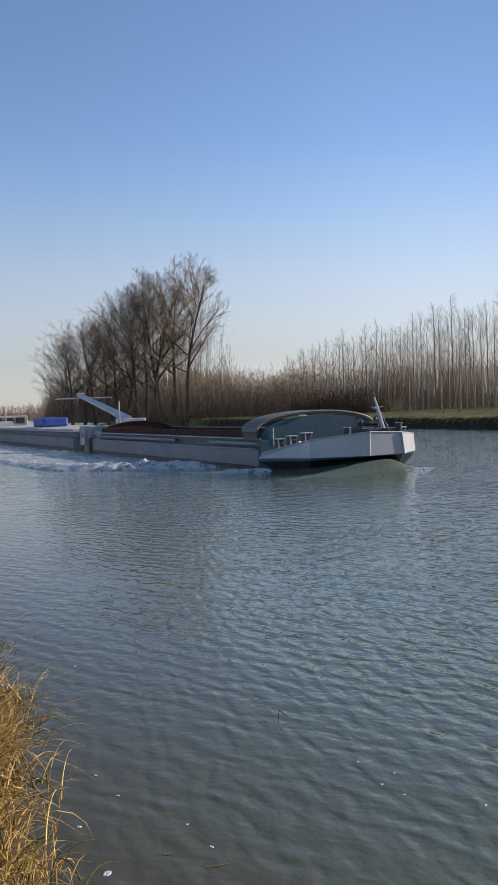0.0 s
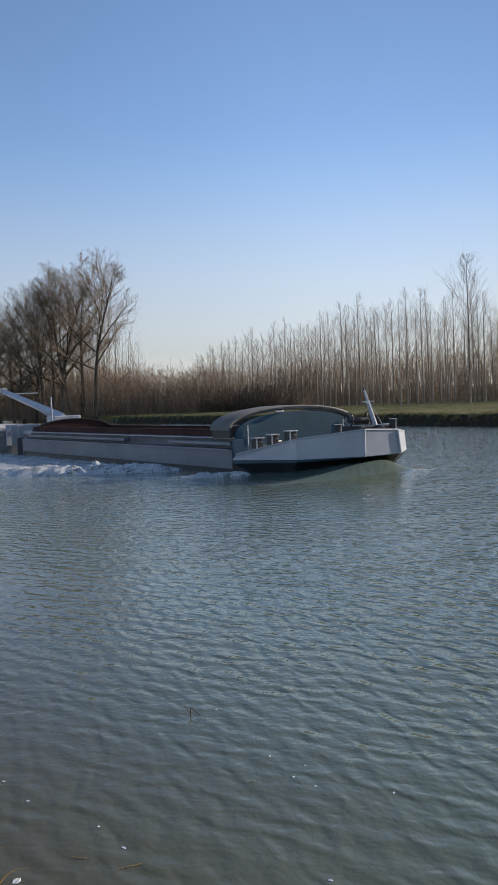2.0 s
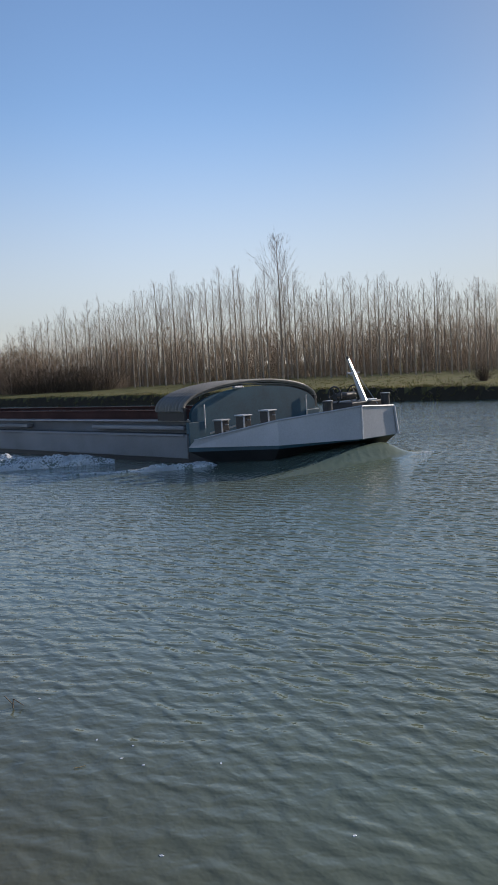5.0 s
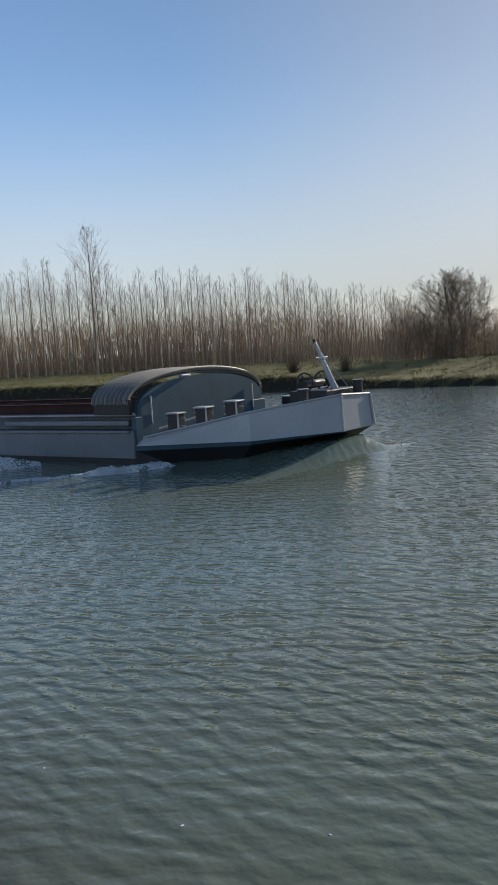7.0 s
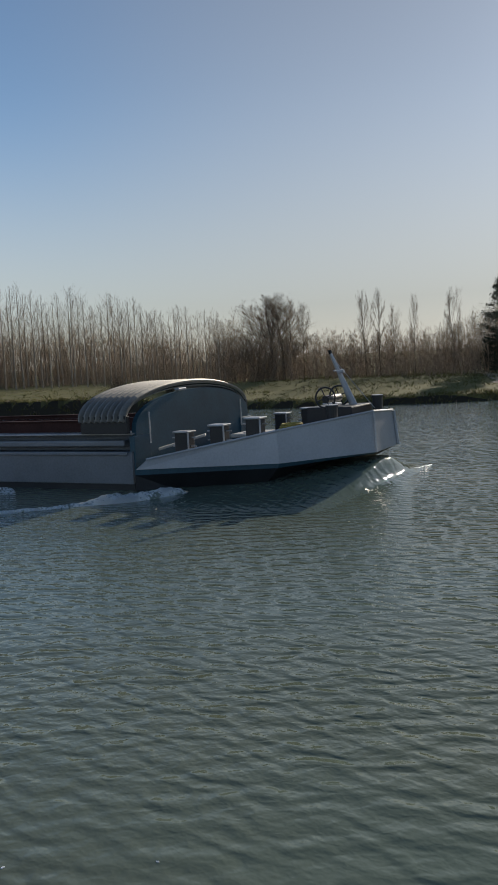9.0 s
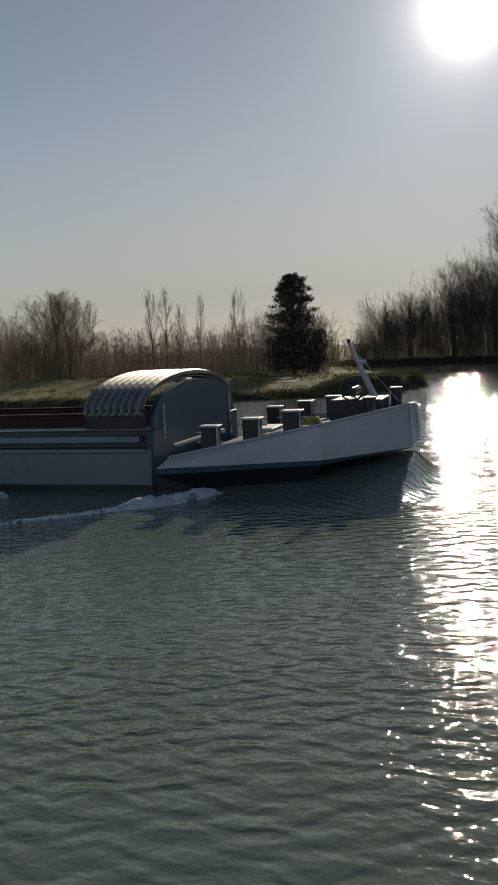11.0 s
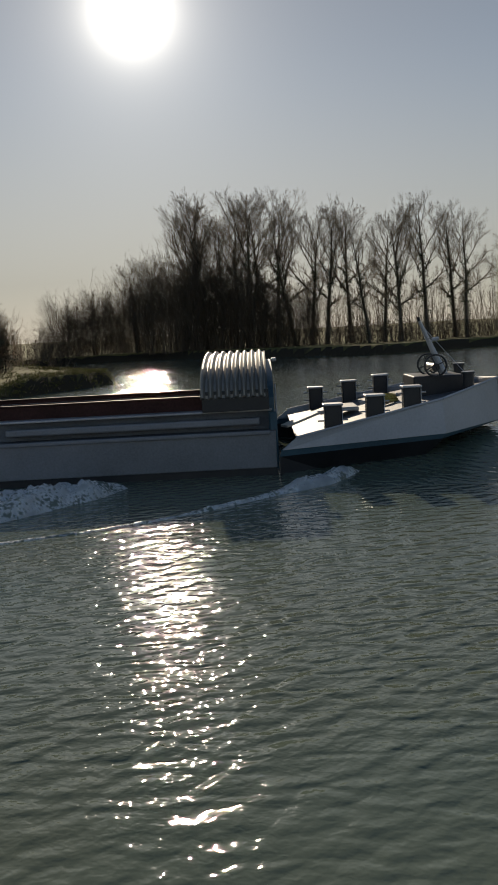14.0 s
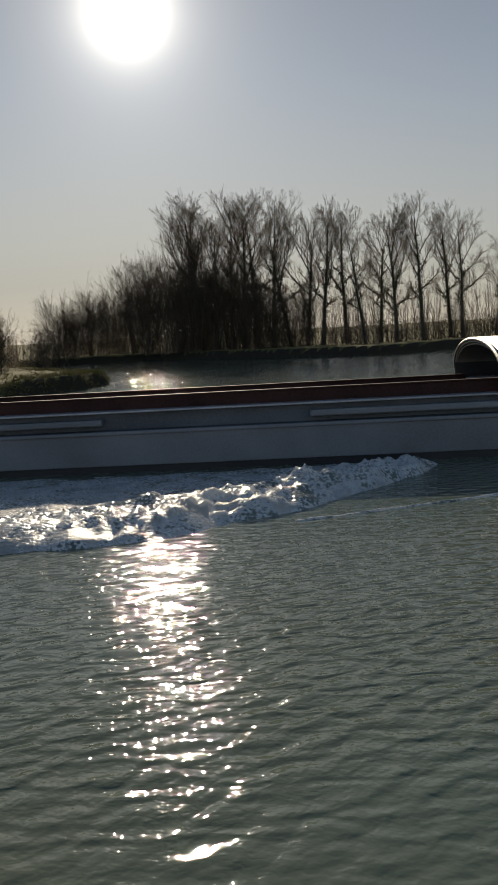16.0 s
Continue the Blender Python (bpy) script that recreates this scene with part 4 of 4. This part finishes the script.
    rod(bm, (-30.0, 0.1, 2.0), (-41.6, 0.0, 3.95), 0.28, 0.2, 4)
    j = part("jib", bm, WHITE, b, "long white folding crane jib")
    part("jib_tip", box(bmesh.new(), -41.9, -41.3, -0.2, 0.2, 3.85, 4.2, 0.03), WHITE, j)
    part("ram", rod(bmesh.new(), (-30.4, 0.1, 1.6), (-34.5, 0.05, 2.6), 0.07, sides=8), STEEL, j)
    part("yard", rod(bmesh.new(), (-41.0, -2.0, 3.75), (-41.0, 2.2, 3.75), 0.04, sides=6), STEEL, j)
    slab("crane_base", b, STEEL, -30.6, -29.3, -0.7, 0.9, 0.5, 2.1, 0.05, "grey crane pedestal")
    part("flagpole", rod(bmesh.new(), (-29.0, -0.9, 0.9), (-29.0, -0.9, 3.3), 0.05, sides=8), WHITE, b)
    return b


def make_second_barge():
    """The barge coupled astern: flat covers, coupling frames, a low deckhouse and a tarpaulin."""
    b = empty("covered_barge")
    tagged(b, "grey covered cargo barge coupled astern of the first", "barge")
    aft, fore = -42.0, 0.0
    hull_body(b, aft, fore)
    for i in range(12):
        u = aft + 6.4 + i * 2.85
        slab("hatch_cover", b, COVER, u, u + 2.8, -2.3, 2.3, 1.29, 1.42 + 0.02 * (i % 2), 0.03, "flat pale hatch cover")
    b.scale = (1, 1.1, 1)
    slab("fore_plate", b, GREY, -0.1, 0.04, -HALF, HALF, -0.9, 0.86, 0.02)
    for s in (-1, 1):
        for u in (0.15, 1.2, 2.4):
            lo, hi = sorted((s * 1.0, s * 2.3))
            slab("coupling_frame", b, WHITE, u, u + 0.12, lo, hi, 0.3, 1.65, 0.03, "white steel coupling frame")
        lo, hi = sorted((s * 1.7, s * 1.95))
        slab("coupling_beam", b, WHITE, -0.4, 4.7, lo, hi, 1.05, 1.3, 0.03)
        lo, hi = sorted((s * 1.1, s * 1.6))
        slab("coupling_winch", b, BLACK, 1.0, 1.7, lo, hi, 0.45, 1.15, 0.06)
        slab("fender", b, RUBBER, 3.4, 4.4, *sorted((s * 1.5, s * 2.6)), -0.2, 0.9, 0.08)
    tp = bmesh.new()
    box(tp, -20.5, -16.6, -1.0, 1.1, 1.42, 2.25, 0.18)
    part("tarpaulin", tp, TARP, b, "bright blue tarpaulin over deck cargo")
    slab("deckhouse", b, COVER, -41.5, -37.0, -1.9, 1.9, 0.9, 2.5, 0.08, "low beige deckhouse")
    for y0, y1 in ((-1.6, -0.6), (-0.4, 0.5), (0.7, 1.6)):
        slab("window", b, GLASS, -37.02, -36.97, y0, y1, 1.7, 2.3, 0.01)
    part("radar_post", rod(bmesh.new(), (-35.2, -0.6, 1.3), (-35.2, -0.6, 3.4), 0.06, sides=8), WHITE, b)
    slab("locker", b, COVER, -35.0, -33.5, -1.9, -0.2, 1.4, 1.95, 0.06)
    return b


def ribbon(name, path, wide, high, rng, parent, material, label, step=0.07, across=24):
    """A ridge of broken water along a path, with a ragged lumpy surface; x, y, width share and height share in the path."""
    p = np.array(path, float)
    s = np.concatenate([[0], np.cumsum(np.hypot(*np.diff(p[:, :2], axis=0).T))])
    t = np.arange(0, s[-1], step)
    c = np.stack([np.interp(t, s, p[:, k]) for k in range(4)], 1)
    d = np.gradient(c[:, :2], axis=0)
    d /= np.linalg.norm(d, axis=1, keepdims=True)
    nrm = np.stack([-d[:, 1], d[:, 0]], 1)
    v = []
    for i in range(len(t)):
        for k in range(across):
            a = k / (across - 1) * 2 - 1
            o = a * wide * c[i, 2] * (1 + 0.25 * noise.noise((t[i] * 0.8, 3.1, k * 0.1)))
            x, y = c[i, :2] + nrm[i] * o
            lump = 0.8 + 0.55 * noise.noise((x * 1.6, y * 1.6, 2)) + 0.3 * noise.noise((x * 4.5, y * 4.5, 7)) + 0.18 * noise.noise((x * 11, y * 11, 1))
            z = high * c[i, 3] * (1 - a * a) ** 0.8 * max(lump, 0.05) - 0.012
            v.append((x, y, z))
    f = [(i * across + k, (i + 1) * across + k, (i + 1) * across + k + 1, i * across + k + 1) for i in range(len(t) - 1) for k in range(across - 1)]
    return child(name, mesh_of(name, v, f, material, True), parent, label)


def make_wake():
    w = empty("wake")
    tagged(w, "white breaking wake and smooth bow wave along the barge", "wake")
    rng = np.random.default_rng(3)
    # smooth mound pushed up before the bow
    n, m = 90, 70
    v = []
    for i in range(n):
        for k in range(m):
            x, y = -5.0 + 8.0 * i / (n - 1), -5.4 + 11.2 * k / (m - 1)
            r = math.hypot(x / 0.3 if x > 0 else x / 3.4, y / (2.5 if y < 0 else 0.85))
            edge = min(1.0, min(i, n - 1 - i, k, m - 1 - k) / 5)
            v.append((x, y, 0.45 * math.exp(-r * r * 0.9) * edge - 0.006))
    f = [(i * m + k, (i + 1) * m + k, (i + 1) * m + k + 1, i * m + k + 1) for i in range(n - 1) for k in range(m - 1)]
    child("bow_wave", mesh_of("bow_wave", v, f, SMOOTH_WATER, True), w, "smooth glassy bow wave")
    ribbon("splash", [(0.12, -0.5, 0.3, 0.4), (0.2, 0.4, 0.5, 0.5), (0.35, 0.9, 0.6, 0.6), (0.5, 1.4, 0.5, 0.4), (0.6, 1.9, 0.2, 0.1)], 0.13, 0.10, rng, w, CHURN, "small white splash at the bow")
    ribbon("breaker", [(-3.2, -3.1, 0.2, 0.1), (-3.7, -3.45, 0.8, 0.9), (-4.2, -4.2, 1.0, 1.0), (-4.9, -5.0, 0.35, 0.4), (-5.9, -5.95, 0.2, 0.25), (-7.2, -7.0, 0.2, 0.22), (-8.6, -7.6, 0.2, 0.2), (-10.5, -8.4, 0.2, 0.15)], 0.36, 0.24, rng, w, CHURN, "white curling wave below the panel")
    ribbon("breaker", [(-7.9, -3.6, 0.25, 0.4), (-8.5, -4.5, 0.6, 1.1), (-9.7, -5.6, 0.9, 1.15), (-11.5, -7.2, 1.3, 1.0), (-13.8, -8.4, 1.9, 0.8), (-18, -9.2, 1.1, 0.55), (-25, -9.6, 0.9, 0.4), (-35, -9.8, 0.5, 0.2)], 0.8, 0.34, rng, w, CHURN, "long white breaking wave beside the hull")
    ribbon("foam_field", [(-8.4, -3.5, 0.3, 0.6), (-10.5, -4.6, 0.8, 1.0), (-14, -5.9, 1.4, 1.0), (-20, -6.4, 1.7, 0.8), (-30, -6.4, 1.7, 0.6), (-46, -6.2, 1.3, 0.4), (-66, -6.0, 0.8, 0.2)], 1.8, 0.10, rng, w, CHURN, "churned streaky water beside the hull", step=0.16, across=26)
    return w


barge = make_barge()
covered = make_second_barge()
wake = make_wake()


# ---------------------------------------------------------------- the near bank and small things
def blades(rng, n, length, lean, base=0.16, curl=0.9, width=0.005):
    segs = []
    for _ in range(n):
        g, q = rng.uniform(0, 6.28), abs(rng.normal(0, lean))
        L = length * rng.uniform(0.5, 1.15)
        p = np.array([rng.normal(0, base), rng.normal(0, base), -0.05])
        a = q
        for k in range(5):
            d = np.array([math.cos(g) * math.sin(a), math.sin(g) * math.sin(a), math.cos(a)])
            e = p + d * L / 5
            segs.append((p, e, width * (1 - k / 6), width * (1 - (k + 1) / 6)))
            a += curl * rng.uniform(0.15, 0.55)
            p = e
    return segs


def make_near_bank():
    rng = np.random.default_rng(9)
    spots = [(-1.92, 5.5, 0.36, 0.7), (-1.84, 5.15, 0.44, 0.9), (-1.68, 4.75, 0.44, 1), (-2.2, 5.35, 0.42, 0.9), (-2.15, 4.6, 0.48, 1), (-1.52, 4.3, 0.40, 1),
             (-2.6, 5.5, 0.36, 0.9), (-1.45, 3.9, 0.38, 1), (-1.9, 4.2, 0.45, 1), (-1.27, 3.55, 0.32, 1), (-1.12, 3.15, 0.30, 1), (-1.55, 3.4, 0.36, 1), (-1.0, 2.8, 0.28, 1), (-3.08, 9.9, 0.14, 0.15)]
    for x, y, L, gold in spots:
        z = float(land_height(np.array([x]), np.array([y]))[0])
        t = empty("grass_tussock", pose(x, y, max(z, 0.15)))
        child("dry_tuft", tube_mesh("dry_tuft", blades(rng, int(340 * gold), L, 0.5), STRAW, 3), t)["kind"] = "stuff"
        child("green_tuft", tube_mesh("green_tuft", blades(rng, 120, L * 0.8, 0.5), GRASS, 3), t)["kind"] = "stuff"
        child("stalk_spray", tube_mesh("stalk_spray", blades(rng, 30, L * 1.6, 0.8, 0.1, 0.55, 0.0032), STRAW, 3), t, "long bleached stalks arching over the water")["kind"] = "stuff"
        tagged(t, "tussock of dry yellow grass overhanging the water", "grass", "tussocks on the near bank")
    # far bank: tufts along the water's edge and over the field
    segs, green = [], []
    far = np.array(FAR[9:24], float)
    n = 6500
    k = rng.integers(0, len(far) - 1, n)
    f = rng.uniform(size=(n, 1))
    p = far[k] + (far[k + 1] - far[k]) * f
    d = far[k + 1] - far[k]
    nrm = np.stack([d[:, 1], -d[:, 0]], 1) / np.hypot(d[:, 0], d[:, 1])[:, None]
    p = p + nrm * np.where(rng.uniform(size=(n, 1)) < 0.6, rng.uniform(-0.3, 2.0, (n, 1)), rng.uniform(0, 26, (n, 1)))
    ok = (shore_distance(p[:, 0], p[:, 1]) > 0.05) & (p[:, 1] < 170)
    p = p[ok]
    z = land_height(p[:, 0], p[:, 1])
    for (x, y), g in zip(p, z):
        for _ in range(4):
            h = rng.uniform(0.06, 0.22)
            o = np.array([x + rng.normal(0, 0.15), y + rng.normal(0, 0.15), g - 0.03])
            (segs if rng.uniform() < 0.12 else green).append((o, o + np.array([rng.normal(0, 0.12), rng.normal(0, 0.12), h]), 0.02, 0.006))
    tagged(new("bank_grass", tube_mesh("bank_grass", segs, BRUSH, 3)), "dry brown grass along the far bank", "grass", kind="stuff")
    tagged(new("bank_grass", tube_mesh("bank_grass", green, GRASS, 3)), "short green winter grass on the far bank", "grass", kind="stuff")


PATH = ((59.07, 39.67), (51.34, 33.54), (44.70, 28.49))
BUSHES = ((33.9, 52.7, 1.7), (34.1, 29.0, 0.8), (35.5, 48.7, 1.2))


def make_flotsam():
    rng = np.random.default_rng(12)
    for x, y, r in ((-0.97, 5.17, 0.035), (-1.26, 5.78, 0.017), (-1.06, 6.23, 0.015), (-1.29, 6.60, 0.014), (-0.53, 5.75, 0.013), (-0.35, 5.44, 0.017), (-2.02, 9.50, 0.015), (0.73, 6.64, 0.014), (0.97, 6.41, 0.013), (0.85, 6.23, 0.014), (0.98, 6.05, 0.013), (0.38, 7.75, 0.011), (1.96, 4.58, 0.015), (0.85, 4.84, 0.015), (1.50, 5.84, 0.013), (2.61, 3.98, 0.011)):
        bm = bmesh.new()
        bmesh.ops.create_circle(bm, cap_ends=True, segments=9, radius=r)
        for v in bm.verts:
            v.co.x *= rng.uniform(0.7, 1.4)
            v.co.y *= rng.uniform(0.5, 0.9)
        ext = bmesh.ops.extrude_face_region(bm, geom=bm.faces[:])
        for v in ext["geom"]:
            if isinstance(v, bmesh.types.BMVert):
                v.co.z += 0.002
                v.co.x *= 0.8
                v.co.y *= 0.8
        me = bpy.data.meshes.new("foam_fleck")
        bm.to_mesh(me)
        bm.free()
        me.materials.append(FOAM)
        ob = new("foam_fleck", me)
        ob.matrix_basis = pose(x, y, 0.001, 0, 0, float(rng.uniform(0, 180)))
        tagged(ob, "small white fleck of foam floating on the water", "foam", "floating flecks")
    segs = [((0, 0, -0.1), (0.02, -0.02, 0.08), 0.006, 0.005), ((0.02, -0.02, 0.08), (0.10, -0.05, 0.02), 0.005, 0.003), ((0.01, 0, 0.03), (-0.05, 0.03, 0.10), 0.004, 0.003)]
    ob = new("reed_stem", tube_mesh("reed_stem", segs, TWIG, 5))
    ob.matrix_basis = pose(0.14, 7.65, 0)
    tagged(ob, "broken reed stem sticking out of the water", "reed")


def make_floating_straws():
    rng = np.random.default_rng(31)
    for x, y, size in ((-0.30, 5.19, 0.16), (-0.62, 5.35, 0.10), (0.55, 6.2, 0.09)):
        g = rng.uniform(-0.3, 0.3)
        mid = np.array([0.0, 0.012, 0.006])
        way = np.array([math.cos(g), math.sin(g), 0]) * size / 2
        ob = new("floating_straw", tube_mesh("floating_straw", [(mid - way, mid * 0.8, 0.0018, 0.0024), (mid * 0.8, mid + way, 0.0024, 0.0015)], STRAW, 6))
        ob.matrix_basis = pose(x, y, 0.0)
        tagged(ob, "pale dry straw floating on the water", "straw", "floating straws")


def make_path():
    """A trodden track across the grassy tip of the far bank."""
    p = np.array(PATH, float)
    t = np.linspace(0, len(p) - 1, 60)
    c = np.stack([np.interp(t, np.arange(len(p)), p[:, k]) for k in (0, 1)], 1)
    d = np.gradient(c, axis=0)
    d /= np.linalg.norm(d, axis=1, keepdims=True)
    nrm = np.stack([-d[:, 1], d[:, 0]], 1)
    v = []
    for i in range(60):
        for k in range(5):
            o = (k / 2 - 1) * (0.5 + 0.2 * math.sin(i * 0.7))
            x, y = c[i] + nrm[i] * o
            z = float(land_height(np.array([x]), np.array([y]))[0])
            v.append((x, y, z + 0.03))
    f = [(i * 5 + k, (i + 1) * 5 + k, (i + 1) * 5 + k + 1, i * 5 + k + 1) for i in range(59) for k in range(4)]
    tagged(new("path", mesh_of("path", v, f, SAND, True)), "pale trodden earth track across the grass", "path", kind="structure")


def make_bank_bushes():
    rng = np.random.default_rng(21)
    for x, y, h in BUSHES:
        segs = []
        for _ in range(170):
            g, a = rng.uniform(0, 6.28), abs(rng.normal(0, 0.7))
            p = np.array([rng.normal(0, 0.12), rng.normal(0, 0.12), -0.05])
            for k in range(3):
                e = p + np.array([math.cos(g) * math.sin(a), math.sin(g) * math.sin(a), math.cos(a)]) * h / 3 * rng.uniform(0.6, 1.2)
                segs.append((p, e, 0.012 - 0.003 * k, 0.009 - 0.003 * k))
                g, a, p = g + rng.normal(0, 0.5), a + rng.normal(0, 0.25), e
        z = float(land_height(np.array([x]), np.array([y]))[0])
        ob = new("bare_bush", tube_mesh("bare_bush", segs, HEDGE, 3))
        ob.matrix_basis = pose(x, y, z)
        tagged(ob, "small leafless brown bush on the grassy far bank", "bush", "bushes on the far bank")


make_near_bank()
make_flotsam()
make_floating_straws()
make_path()
make_bank_bushes()


def motions():
    course = [(t, pose(x, y, 0, 0, 0, 90 - h)) for t, x, y, h in CONVOY]
    walk(barge, course)
    walk(wake, course)
    # the ripples drift slowly towards the near bank
    walk(water, [(t, pose(-0.16 * t, -0.05 * t, 0)) for t in (0, 4, 8, 12, 16)])
    walk(covered, [(t, m @ Matrix.Translation((-33.6, 0, 0))) for t, m in course])


motions()
